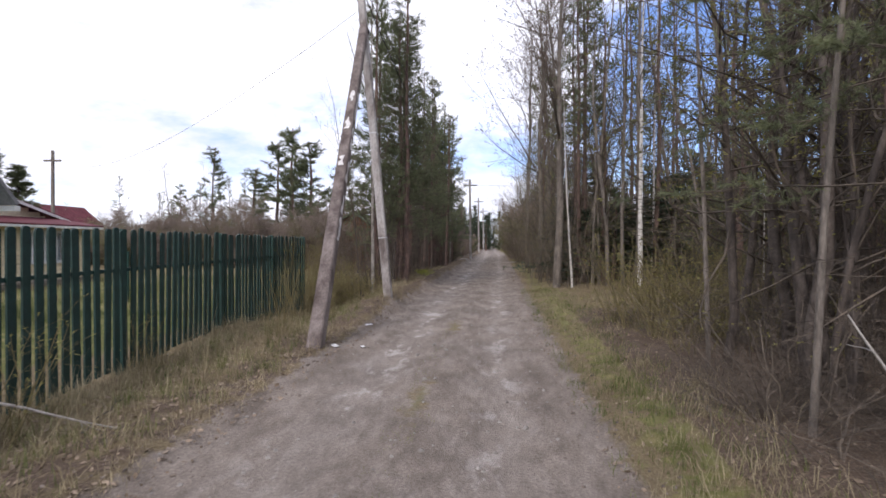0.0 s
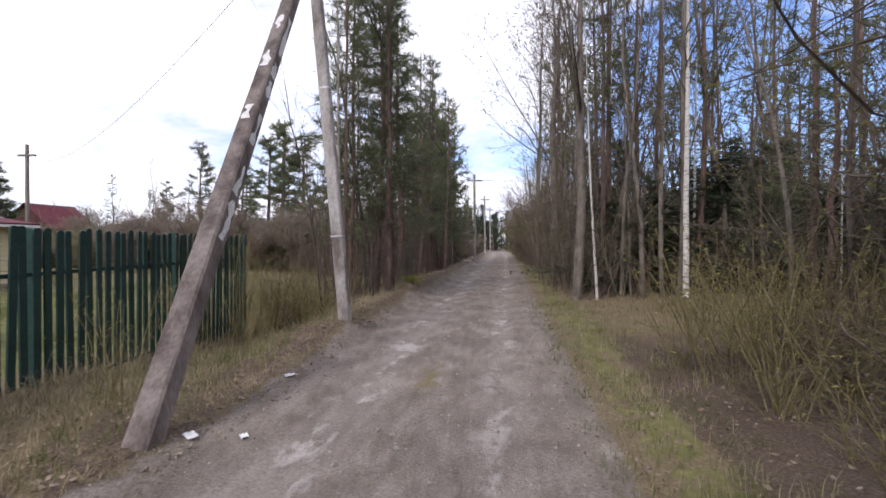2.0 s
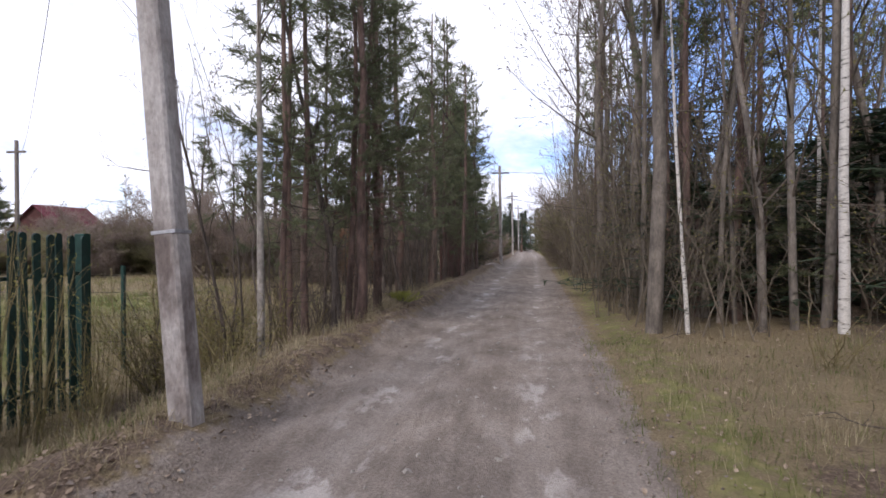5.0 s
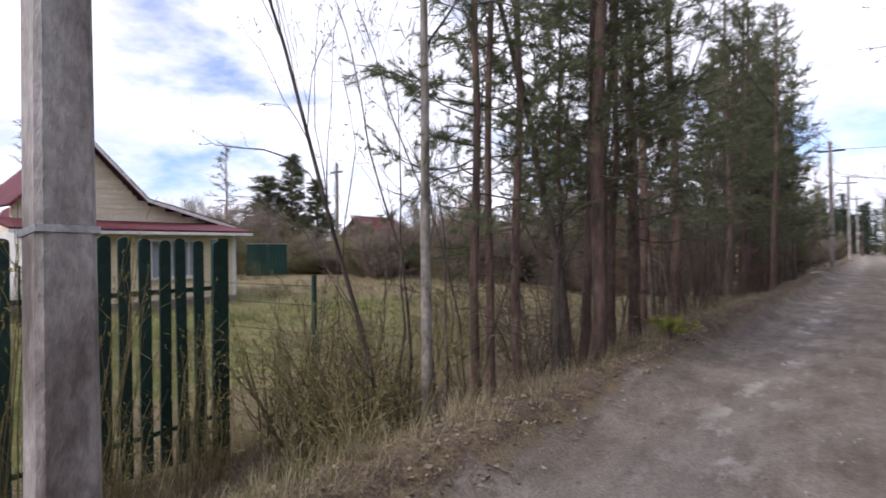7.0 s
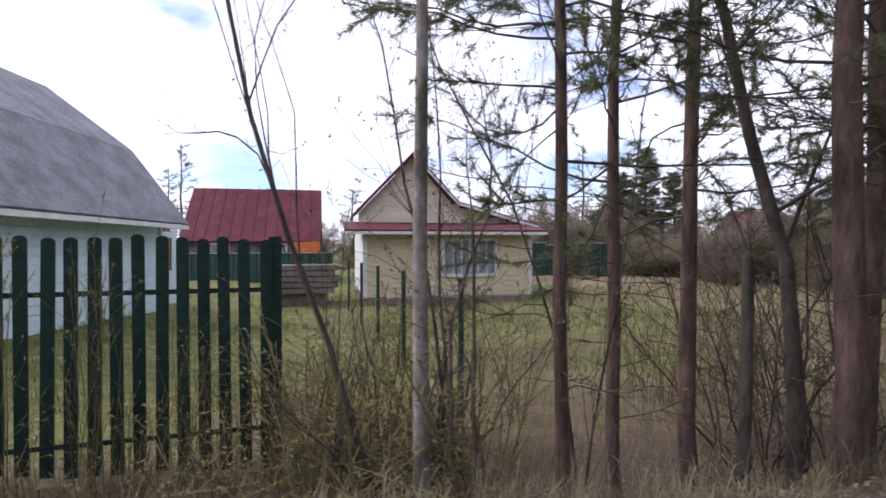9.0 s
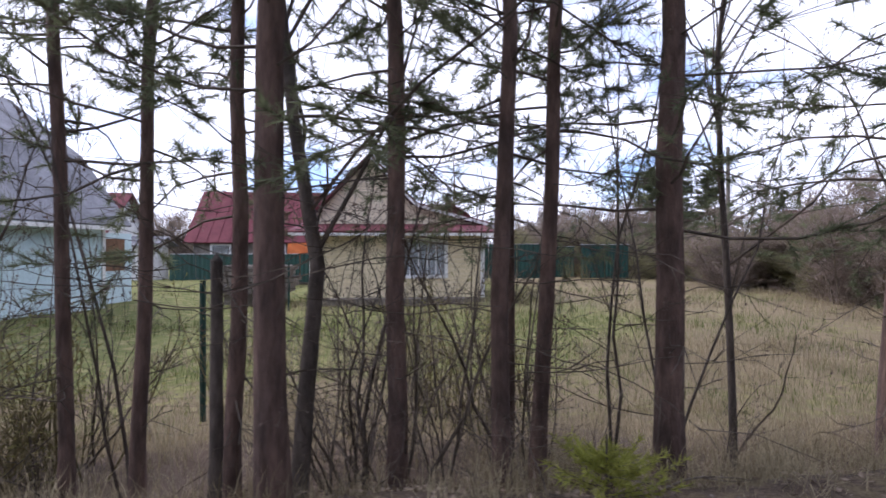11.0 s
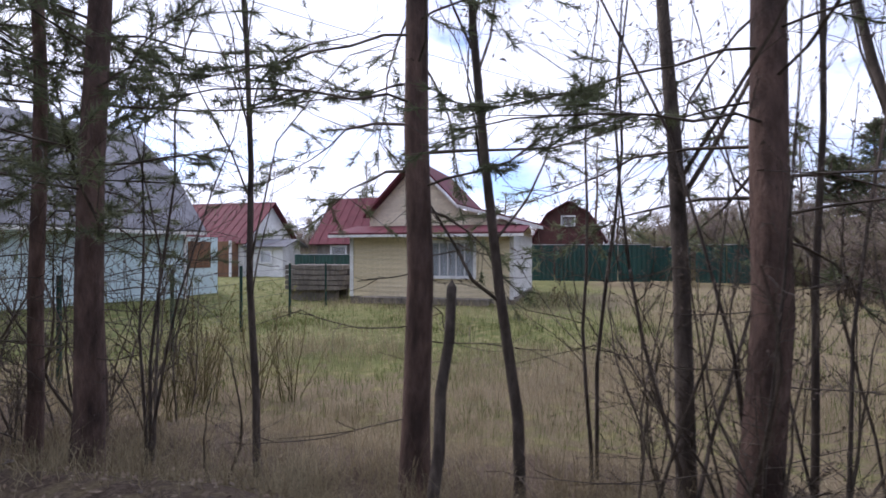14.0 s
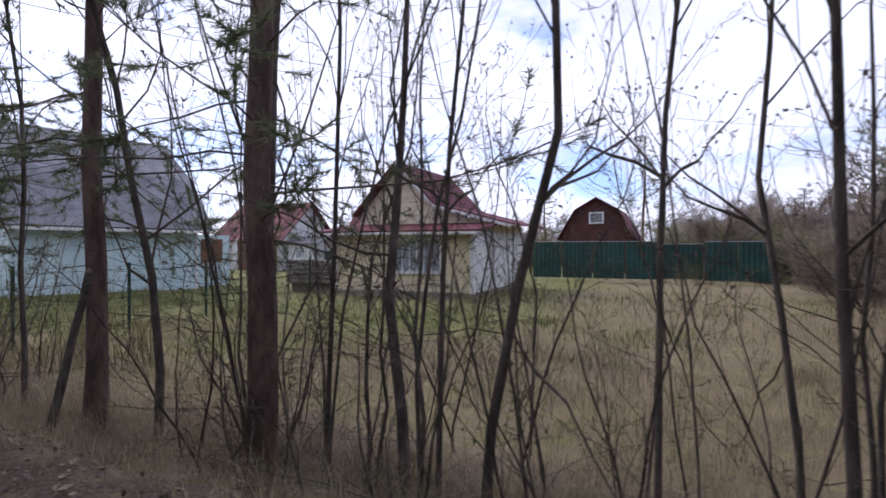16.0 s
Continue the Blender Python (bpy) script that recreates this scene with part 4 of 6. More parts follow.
wood.plant("birch", 8.2, 16.5, i=1, tall=1.05, wide=0.7)
wood.plant("birch", 5.6, 18.5, i=0, tall=1.1, wide=0.6)
for x, y in [(3.4, 16.6), (6.9, 17.2), (9.6, 18.0), (5.2, 20.2), (3.0, 19.5), (11.2, 17.4), (2.6, 23.0)]:
    wood.plant("pole_tree", x, y, tall=rng.uniform(1.0, 1.3), wide=rng.uniform(1.0, 1.6))
for y in np.arange(15.8, 60, 0.8):
    x0 = road_mid(y) + 2.35 + 0.3 * math.sin(y)
    wood.plant("hedge" if y < 34 else "far_brush", x0 + rng.uniform(0, 0.7), y, tall=rng.uniform(0.7, 1.15), wide=rng.uniform(0.9, 1.2))
    if rng.random() < 0.8:
        wood.plant("bare_wood", x0 + rng.uniform(0.5, 2.0), y, tall=rng.uniform(0.7, 1.2), wide=rng.uniform(0.8, 1.2))
for _ in range(48):
    wood.plant("hedge", rng.uniform(2.4, 15), 15.4 + abs(rng.normal(0, 2.5)), tall=rng.uniform(0.5, 0.9), wide=rng.uniform(1.0, 1.5))
for _ in range(44):
    wood.plant("far_pine", rng.uniform(2.6, 20), 16.0 + rng.uniform(0, 1) ** 1.2 * 24, tall=rng.uniform(1.0, 1.45), wide=rng.uniform(0.9, 1.2))
for _ in range(36):
    wood.plant("spruce", rng.uniform(4, 24), 18.5 + rng.uniform(0, 1) * 20, tall=rng.uniform(0.35, 0.75), wide=rng.uniform(1.1, 1.6))
for x, y in [(3.2, 17.6), (4.4, 17.9), (5.9, 17.4), (7.3, 18.4), (8.8, 17.8), (10.4, 18.6), (3.4, 20.5), (6.4, 20.2), (12, 18.0), (9.6, 20.6)]:
    wood.plant("spruce", x, y, tall=rng.uniform(0.32, 0.5), wide=rng.uniform(1.0, 1.3))
for _ in range(34):
    wood.plant("bare_wood", rng.uniform(3, 17), rng.uniform(15.6, 30), tall=rng.uniform(0.8, 1.4), wide=rng.uniform(0.9, 1.5))
for _ in range(42):
    wood.plant("far_brush", rng.uniform(4, 26), rng.uniform(21, 36), tall=rng.uniform(0.6, 1.0), wide=rng.uniform(1.1, 1.6))
# behind the thicket, beside the first steps of the walk
for _ in range(22):
    wood.plant("far_pine", rng.uniform(6, 18), rng.uniform(-2, 15), tall=rng.uniform(0.9, 1.3))
for _ in range(40):
    wood.plant("bare_wood" if rng.random() < 0.7 else "far_pine", rng.uniform(4.5, 13), rng.uniform(2.5, 13), tall=rng.uniform(0.6, 1.1), wide=rng.uniform(0.8, 1.3))
for _ in range(26):
    wood.plant("hedge", rng.uniform(5.0, 11), rng.uniform(1, 13), tall=rng.uniform(0.5, 0.9), wide=1.2)
for _ in range(26):
    wood.plant("spruce", rng.uniform(10, 20), rng.uniform(0, 16), tall=rng.uniform(0.4, 0.9), wide=1.4)
# both sides far up the lane, and the wood that closes its end
for _ in range(60):
    y = rng.uniform(38, 110)
    side = rng.choice([-1, 1])
    wood.plant(rng.choice(["far_pine", "spruce", "bare_wood"]), road_mid(y) + side * (3.4 + abs(rng.normal(0, 4))), y, tall=rng.uniform(0.8, 1.25))
for x, y, t in [(-3.6, 38.5, 1.1), (-4.5, 41, 1.15), (-3.4, 44, 1.0), (-5.6, 36.5, 1.05), (-4.0, 48, 1.1)]:
    wood.plant("lush_pine", x, y, tall=t, wide=1.2)
for _ in range(26):
    wood.plant("spruce", rng.uniform(-12, 14), rng.uniform(112, 120), tall=rng.uniform(0.9, 1.5), wide=1.3)
for y in np.arange(40, 100, 4.0):
    wood.plant("far_brush", road_mid(y) - 3.2 - rng.uniform(0, 1), y, tall=rng.uniform(0.5, 0.8), wide=0.9)
# alders and low dead twigs filling the thicket
for x, y, t in [(3.6, 7.1, 1.0), (4.2, 6.6, 1.1), (3.9, 5.9, 1.1), (3.0, 5.5, 0.9)]:
    wood.plant("dark_alder", x, y, tall=t, wide=1.1)
for _ in range(14):
    wood.plant("thicket", rng.uniform(2.15, 3.6), rng.uniform(3.0, 5.8), tall=rng.uniform(0.09, 0.2), wide=rng.uniform(0.6, 0.9))
# trees behind the gardens
for x, y, t, w in [(-16.5, 44, 1.25, 2.03), (-18.6, 46, 1.15, 1.89), (-14.4, 43, 1.15, 2.03), (-24.2, 45, 1.15, 1.35), (-27.6, 46, 1.05, 1.22), (-21.2, 48, 0.95, 1.49), (-12.4, 45, 1.2, 1.76), (-19.6, 43, 0.9, 1.62)]:
    wood.plant("lush_pine", x, y, tall=t, wide=w)
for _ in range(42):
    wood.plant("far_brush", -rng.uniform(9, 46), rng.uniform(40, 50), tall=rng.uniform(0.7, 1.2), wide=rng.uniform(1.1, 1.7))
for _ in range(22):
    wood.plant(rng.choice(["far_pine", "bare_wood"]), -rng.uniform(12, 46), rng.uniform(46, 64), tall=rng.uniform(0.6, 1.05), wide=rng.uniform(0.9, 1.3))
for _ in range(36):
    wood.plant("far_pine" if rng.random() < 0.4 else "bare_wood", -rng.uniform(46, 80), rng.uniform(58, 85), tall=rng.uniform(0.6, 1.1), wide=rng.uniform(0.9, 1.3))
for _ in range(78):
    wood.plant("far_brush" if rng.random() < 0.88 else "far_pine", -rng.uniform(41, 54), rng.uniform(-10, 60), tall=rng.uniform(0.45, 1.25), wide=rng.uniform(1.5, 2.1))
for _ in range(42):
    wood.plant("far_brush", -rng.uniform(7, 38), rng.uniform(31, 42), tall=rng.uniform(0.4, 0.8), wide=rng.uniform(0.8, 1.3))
for x, y, t in [(-39.0, 38.5, 1.08), (-40.3, 36.9, 0.8), (-38.0, 40.4, 0.85)]:
    wood.plant("bushy_pine", x, y, tall=t, wide=1.55)
for x, y, t in [(-9.5, 35, 0.95), (-12, 37, 0.9), (-7, 36, 1.0), (-15, 40, 1.0), (-6.2, 33, 0.85)]:
    wood.plant("lush_pine", x, y, tall=t, wide=1.1)


# ---- green picket fence ----
F0, F1 = Vector((-3.42, 2.2, 0)), Vector((-4.44, 12.62, 0))


def picket_mesh():
    g = Geo()
    top = [(0.043 * math.cos(a), 0.043 * math.sin(a) * 0.75) for a in np.linspace(0, math.pi, 7)]
    outline = [(-0.043, 0.0), (0.043, 0.0)] + [(y, 1.84 + z) for y, z in top]
    g.prism(outline, -0.009, 0.009)
    return g.mesh("picket", PICKET)


def fence_rail(length):
    g = Geo()
    g.box((-0.022, 0, -0.014), (0.0, length, 0.022))
    return g


def post_geo(height, half):
    g = Geo()
    outline = [(-half, 0), (half, 0), (half, height - 0.01), (half - 0.01, height), (-half + 0.01, height), (-half, height - 0.01)]
    g.prism(outline, -half, half)
    return g


def fence_base(y):
    return at_ground(-3.7, y) if y < 7 else at_ground(-4.3, y)


def build_fence():
    root = thing("picket_fence", "dark green painted picket fence with rounded tops", "fence", at=Matrix.Translation((0, 0, 0)))
    along = (F1 - F0).normalized()
    turn = math.degrees(math.atan2(-along.x, along.y))
    start = F0 - along * 4.4
    total = (F1 - start).length
    me = picket_mesh()
    d = 0.06
    while d < total - 0.02:
        p = start + along * d
        high = 1.50 + rng.normal(0, 0.012)
        low = min(fence_base(p.y) + 0.05, 0.1)
        m = pose(p.x, p.y, low, rng.normal(0, 0.5), rng.normal(0, 0.5), turn + rng.normal(0, 1.5)) @ Matrix.Diagonal((1, 1, (high - low) / 1.8775, 1))
        part("picket", me, None, root, at=m)
        d += 0.146
    for below in (0.42, 1.50):
        part("rail", fence_rail(total), PICKET, root, at=pose(start.x, start.y, 1.5 - below, 0, 0, turn) @ Matrix.Translation((-0.012, 0, 0)))
    k = 0
    while k * 2.5 < total:
        p = F1 - along * (k * 2.5)
        part("post", post_geo(2.05, 0.04 if k else 0.05), POST_GREEN, root, at=pose(p.x - 0.05, p.y, -0.55, 0, 0, turn))
        k += 1


build_fence()


# ---- utility poles and wires ----
def tapered_pole(base, top, w0, w1, mat, name, label, group=""):
    root = thing(name, label, "utility pole", group)
    b, t = Vector(base), Vector(top)
    axis = (t - b).normalized()
    sx = axis.cross(Vector((0, 1, 0))).normalized()
    sy = axis.cross(sx).normalized()
    g = Geo()
    v, c = [], 0.22
    ring = [(-1, -1 + c), (-1 + c, -1), (1 - c, -1), (1, -1 + c), (1, 1 - c), (1 - c, 1), (-1 + c, 1), (-1, 1 - c)]
    n = 14
    for i in range(n + 1):
        u = i / n
        w = (w0 + (w1 - w0) * u) / 2
        o = b + (t - b) * u
        for a, e in ring:
            v.append(tuple(o + sx * (a * w * (1 + rng.normal(0, 0.012))) + sy * (e * w * (1 + rng.normal(0, 0.012)))))
    fs = [(i * 8 + j, i * 8 + (j + 1) % 8, (i + 1) * 8 + (j + 1) % 8, (i + 1) * 8 + j) for i in range(n) for j in range(8)]
    g.add(v, fs)
    g.f.append([n * 8 + j for j in range(8)])
    part("shaft", g, mat, root)
    return root, b, t, sx, sy


def band(root, o, axis, sx, sy, w, high, mat):
    g = Geo()
    h = axis * (high / 2)
    w = w / 2 + 0.004
    pts = [o + sx * a * w + sy * e * w for a, e in ((-1, -1), (1, -1), (1, 1), (-1, 1))]
    v = [tuple(p - h) for p in pts] + [tuple(p + h) for p in pts]
    g.add(v, [(0, 1, 5, 4), (1, 2, 6, 5), (2, 3, 7, 6), (3, 0, 4, 7), (0, 3, 2, 1), (4, 5, 6, 7)])
    part("band", g, mat, root, "wrapped metal band")


POLE_B, POLE_T = Vector((-1.99, 10.76, -0.1)), Vector((-2.77, 10.96, 7.6))
root, b, t, sx, sy = tapered_pole(POLE_B, POLE_T, 0.168, 0.142, CONCRETE, "concrete_pole", "grey concrete utility pole leaning over the bank")
ax = (t - b).normalized()
for z in (1.47, 3.63):
    u = (z + 0.1) / 7.7
    band(root, b + (t - b) * u, ax, sx, sy, 0.168 - 0.026 * u, 0.022, STEEL)
JOINT = b + (t - b) * 0.76
band(root, JOINT, ax, sx, sy, 0.19, 0.06, DARK_METAL)
g = Geo()
for k in (-1, 0, 1):
    p = JOINT + ax * (1.1 + 0.1 * k) + Vector((0.1 * k, 0, 0))
    g.tube([p, p + Vector((0.14, 0, 0.0)), p + Vector((0.17, 0, 0.08))], [0.012, 0.012, 0.012], 6)
part("hook", g, DARK_METAL, root, "iron insulator hooks")

STRUT_B = Vector((-2.15, 6.45, 0.0))
root, b, t, sx, sy = tapered_pole(STRUT_B, JOINT + Vector((0.02, -0.1, 0.05)), 0.19, 0.15, STRUT, "strut_pole", "stained leaning strut pole bracing the concrete pole")
axis = (t - b).normalized()
r2 = np.random.default_rng(5)
for u0, u1, side in [(0.24, 0.30, 1), (0.31, 0.36, 1), (0.40, 0.46, 1), (0.50, 0.535, 1), (0.545, 0.575, 1), (0.60, 0.70, 1), (0.44, 0.47, -1), (0.56, 0.60, -1), (0.66, 0.70, -1)]:
    n = 5
    flake = Geo()
    lo, hi, v = [], [], []
    for i in range(n + 1):
        u = u0 + (u1 - u0) * i / n
        w = (0.19 - 0.04 * u) / 2 + 0.003
        o = b + (t - b) * u
        e0, e1 = sorted((r2.uniform(-0.7, -0.1), r2.uniform(0.0, 0.72)))
        if side > 0:
            lo.append(o - sx * w + sy * e0 * w)
            hi.append(o - sx * w + sy * e1 * w)
        else:
            lo.append(o + sy * w + sx * e0 * w)
            hi.append(o + sy * w + sx * e1 * w)
    v = [tuple(p) for p in lo + hi]
    flake.add(v, [(i, i + 1, n + 2 + i, n + 1 + i) for i in range(n)])
    part("paint_flake", flake, LIME, root, "remains of white paint")

far_poles = []
for x, y, h in [(-1.25, 41.5, 6.3), (-0.9, 62, 6.6), (-0.5, 84, 6.8), (-2.75, 40.9, 4.6)]:
    rt, *_ = tapered_pole((x, y, -0.3), (x - 0.1, y, h), 0.2, 0.15, CONCRETE, "concrete_pole", "pale concrete utility pole beside the lane", "poles along the lane")
    g = Geo()
    g.box((x - 0.6, y - 0.04, h - 0.5), (x + 0.5, y + 0.04, h - 0.42))
    part("crossarm", g, DARK_METAL, rt)
    far_poles.append(Vector((x - 0.1, y, h - 0.3)))
tele, tb, tt, *_ = tapered_pole((-34, 39.1, -0.4), (-34, 39.1, 8.4), 0.24, 0.18, GREY_WOOD, "wooden_pole", "grey wooden utility pole with a crossarm behind the gardens")
g = Geo()
g.box((-34.7, 39.0, 7.55), (-33.3, 39.15, 7.68))
part("crossarm", g, GREY_WOOD, tele)


def wire(a, c, sag, rad=0.009, label="thin black overhead cable between poles"):
    pts = [a + (c - a) * u - Vector((0, 0, sag * 4 * u * (1 - u))) for u in np.linspace(0, 1, 22)]
    g = Geo()
    g.tube([tuple(p) for p in pts], [rad] * 22, 4)
    ob = new("overhead_cable", g.mesh("overhead_cable", CABLE))
    tagged(ob, label, "cable", "overhead cables")


wire(JOINT + ax * 0.5, Vector((-34, 39.1, 7.6)), 1.6, 0.006)
wire(JOINT + ax * 1.0, far_poles[0], 1.3, 0.014)
wire(JOINT + ax * 1.2, far_poles[0] + Vector((0.3, 0, 0)), 0.8)
wire(far_poles[0], far_poles[1], 0.5)
wire(far_poles[1], far_poles[2], 0.5)
wire(far_poles[0] + Vector((0.2, 0, 0)), Vector((-20, 47, 6.5)), 0.6)
wire(far_poles[0] + Vector((0.2, 0, -0.1)), Vector((16, 44, 7.5)), 0.6)


# ---- houses ----
def plank_wall(root, a, c, z0, z1, mat, board=0.14, thick=0.03, name="plank", holes=()):
    """Horizontal boards from a to c (x, y), each its own piece; holes: (u0, u1, z0, z1) along the wall."""
    a, c = Vector((*a, 0)), Vector((*c, 0))
    ln = (c - a).length
    turn = math.degrees(math.atan2((c - a).y, (c - a).x))
    z = z0
    cache = {}
    while z < z1 - 0.02:
        h = min(board, z1 - z)
        spans = [(0, ln)]
        for u0, u1, h0, h1 in holes:
            if z + h > h0 + 0.02 and z < h1 - 0.02:
                spans = [s for p, q in spans for s in ((p, min(q, u0)), (max(p, u1), q)) if s[1] - s[0] > 0.02]
        for p, q in spans:
            key = (round(q - p, 3), round(h, 3))
            if key not in cache:
                g = Geo()
                v = [(0, 0, 0), (q - p, 0, 0), (q - p, -thick, 0), (0, -thick, 0), (0, 0, h - 0.008), (q - p, 0, h - 0.008), (q - p, -thick * 0.55, h - 0.008), (0, -thick * 0.55, h - 0.008)]
                g.add(v, [(0, 1, 2, 3), (4, 7, 6, 5), (3, 2, 6, 7), (0, 4, 5, 1), (1, 5, 6, 2), (0, 3, 7, 4)])
                cache[key] = g.mesh(name, mat)
            o = a + (c - a).normalized() * p
            part(name, cache[key], None, root, at=pose(o.x, o.y, z, 0, 0, turn))
        z += board


def window(root, a, c, u0, u1, z0, z1, bars=0, name="window", inner=CURTAIN):
    """Frame, sill, glass and curtain in the wall from a to c; outside lies to the right of a to c."""
    a, c = Vector((*a, 0)), Vector((*c, 0))
    turn = math.degrees(math.atan2((c - a).y, (c - a).x))
    m = pose(a.x, a.y, 0, 0, 0, turn)
    w = 0.09
    g = Geo()
    g.box((u0 - w, -0.06, z0 - w), (u0, 0.02, z1 + w), m)
    g.box((u1, -0.06, z0 - w), (u1 + w, 0.02, z1 + w), m)
    g.box((u0, -0.06, z1), (u1, 0.02, z1 + w), m)
    fr = part(name, g, WHITE, root, "white painted window frame")
    g = Geo()
    g.box((u0, -0.09, z0 - w), (u1, 0.02, z0), m)
    part("sill", g, WHITE, fr)
    g = Geo()
    g.box((u0, 0.0, z0), (u1, 0.008, z1), m)
    pane = part("pane", g, GLASS, fr)
    pane.visible_shadow = False
    g = Geo()
    g.box((u0 - 0.05, 0.10, z0 - 0.05), (u1 + 0.05, 0.12, z1 + 0.05), m)
    part("curtain", g, inner, fr)
    for i in range(1, bars):
        u = u0 + (u1 - u0) * i / bars
        g = Geo()
        g.box((u - 0.014, -0.045, z0), (u + 0.014, -0.012, z1), m)
        part("bar", g, WHITE, fr)
    return fr


def yellow_house():
    root = thing("garden_house", "small yellow boarded house with maroon roof and white corner trim", "house")
    x0, x1 = -15.2, -20.6
    ya, yb = 14.0, 19.0
    core = Geo()
    core.box((x1, ya + 0.03, -0.3), (x0 - 0.22, yb - 0.03, 1.86))
    part("wall", core, CREAM, root)
    g = Geo()
    g.box((x1, ya + 0.03, 1.86), (-16.86, yb - 0.03, 2.24))
    part("upper_wall", g, CREAM, root)
    g = Geo()
    g.box((x1 - 0.02, ya - 0.02, -0.4), (x0 + 0.02, yb + 0.02, 0.02))
    part("plinth", g, GREY_WOOD, root, "dark weathered plinth")
    front = ((x0, ya), (x0, yb))
    win = (2.33, 3.85, 0.66, 1.62)
    plank_wall(root, *front, 0.02, 1.86, YELLOW, holes=[(win[0] - 0.09, win[1] + 0.09, win[2] - 0.09, win[3] + 0.09)])
    window(root, *front, *win, bars=6)
    for y in (yb - 0.03, ya):
        g = Geo()
        g.box((x1, y, 0.02), (x0 - 0.01, y + 0.03, 1.9))
        part("side_cladding", g, WHITE, root, "whitewashed side wall")
    for y in (ya - 0.03, yb - 0.09):
        g = Geo()
        g.box((x0 - 0.1, y, 0.0), (x0 + 0.045, y + 0.12, 1.88))
        part("corner_trim", g, WHITE, root)
    # gable wall set back behind the porch roof
    gx, apex = -16.75, 15.62
    g = Geo()
    g.prism([(ya - 0.05, 2.0), (yb - 0.05, 2.0), (yb - 0.05, 2.2), (17.0, 2.75), (apex, 4.29), (ya - 0.05, 2.54)], gx - 0.10, gx - 0.04)
    part("gable", g, CREAM, root, "cream boarded gable")
    z = 2.15
    while z < 4.05:
        half = min((4.29 - z - 0.13) / 1.048 - 0.02, apex - ya + 0.05)
        y1 = apex + half if z > 2.75 else min(17.0 + (2.75 - z) * 3.6, yb - 0.1)
        g = Geo()
        g.box((gx - 0.04, apex - half, z), (gx - 0.012, y1, z + 0.13))
        part("plank", g, CREAM, root)
        z += 0.138
    back = -21.2
    fx = gx + 0.28

    def plate(name, y0, z0, y1, z1, xa, xb, mat=MAROON, th=0.05):
        g = Geo()
        g.slab([(xa, y0, z0), (xb, y0, z0), (xb, y1, z1), (xa, y1, z1)] if y1 > y0 else [(xb, y0, z0), (xa, y0, z0), (xa, y1, z1), (xb, y1, z1)], th)
        return part(name, g, mat, root)
    roof_l = plate("roof_slope", 13.85, 2.5, apex, 4.36, fx, back)
    roof_r = plate("roof_slope", apex, 4.36, 17.05, 2.88, fx, back)
    plate("low_roof", 17.05, 2.86, 19.75, 2.14, fx, back)
    for r, (y0, z0), (y1, z1) in ((roof_l, (13.85, 2.5), (apex, 4.36)), (roof_r, (apex, 4.36), (17.05, 2.88))):
        for i in range(1, 16):
            x = fx + (back - fx) * i / 16
            g = Geo()
            g.slab([(x - 0.012, y0, z0 + 0.028), (x + 0.012, y0, z0 + 0.028), (x + 0.012, y1, z1 + 0.028), (x - 0.012, y1, z1 + 0.028)][::-1], 0.03)
            part("seam", g, MAROON, r)
    for (y0, z0), (y1, z1), mat, words in (((13.85, 2.5), (apex, 4.36), MAROON, "maroon sheet edging"), ((apex, 4.30), (17.05, 2.80), WHITE, "white bargeboard"), ((17.05, 2.80), (19.75, 2.07), WHITE, "white bargeboard")):
        g = Geo()
        g.slab([(fx + 0.03, y0, z0 + 0.07), (fx + 0.03, y1, z1 + 0.07), (fx + 0.03, y1, z1 - 0.03), (fx + 0.03, y0, z0 - 0.03)], 0.035)
        part("bargeboard", g, mat, root, words)
    # lean-to roof over the front
    g = Geo()
    g.slab([(-14.75, 13.45, 1.93), (-14.75, 19.35, 1.93), (-16.85, 19.35, 2.24), (-16.85, 13.45, 2.24)], 0.05)
    pr = part("porch_roof", g, MAROON, root, "maroon lean-to roof")
    g = Geo()
    g.box((-14.80, 13.45, 1.80), (-14.745, 19.35, 1.88))
    part("fascia", g, WHITE, pr)
    g = Geo()
    g.box((-14.9, 14.6, -0.12), (-14.4, 18.4, 0.05))
    part("bench_board", g, GREY_WOOD, root, "low grey boards along the wall")


yellow_house()


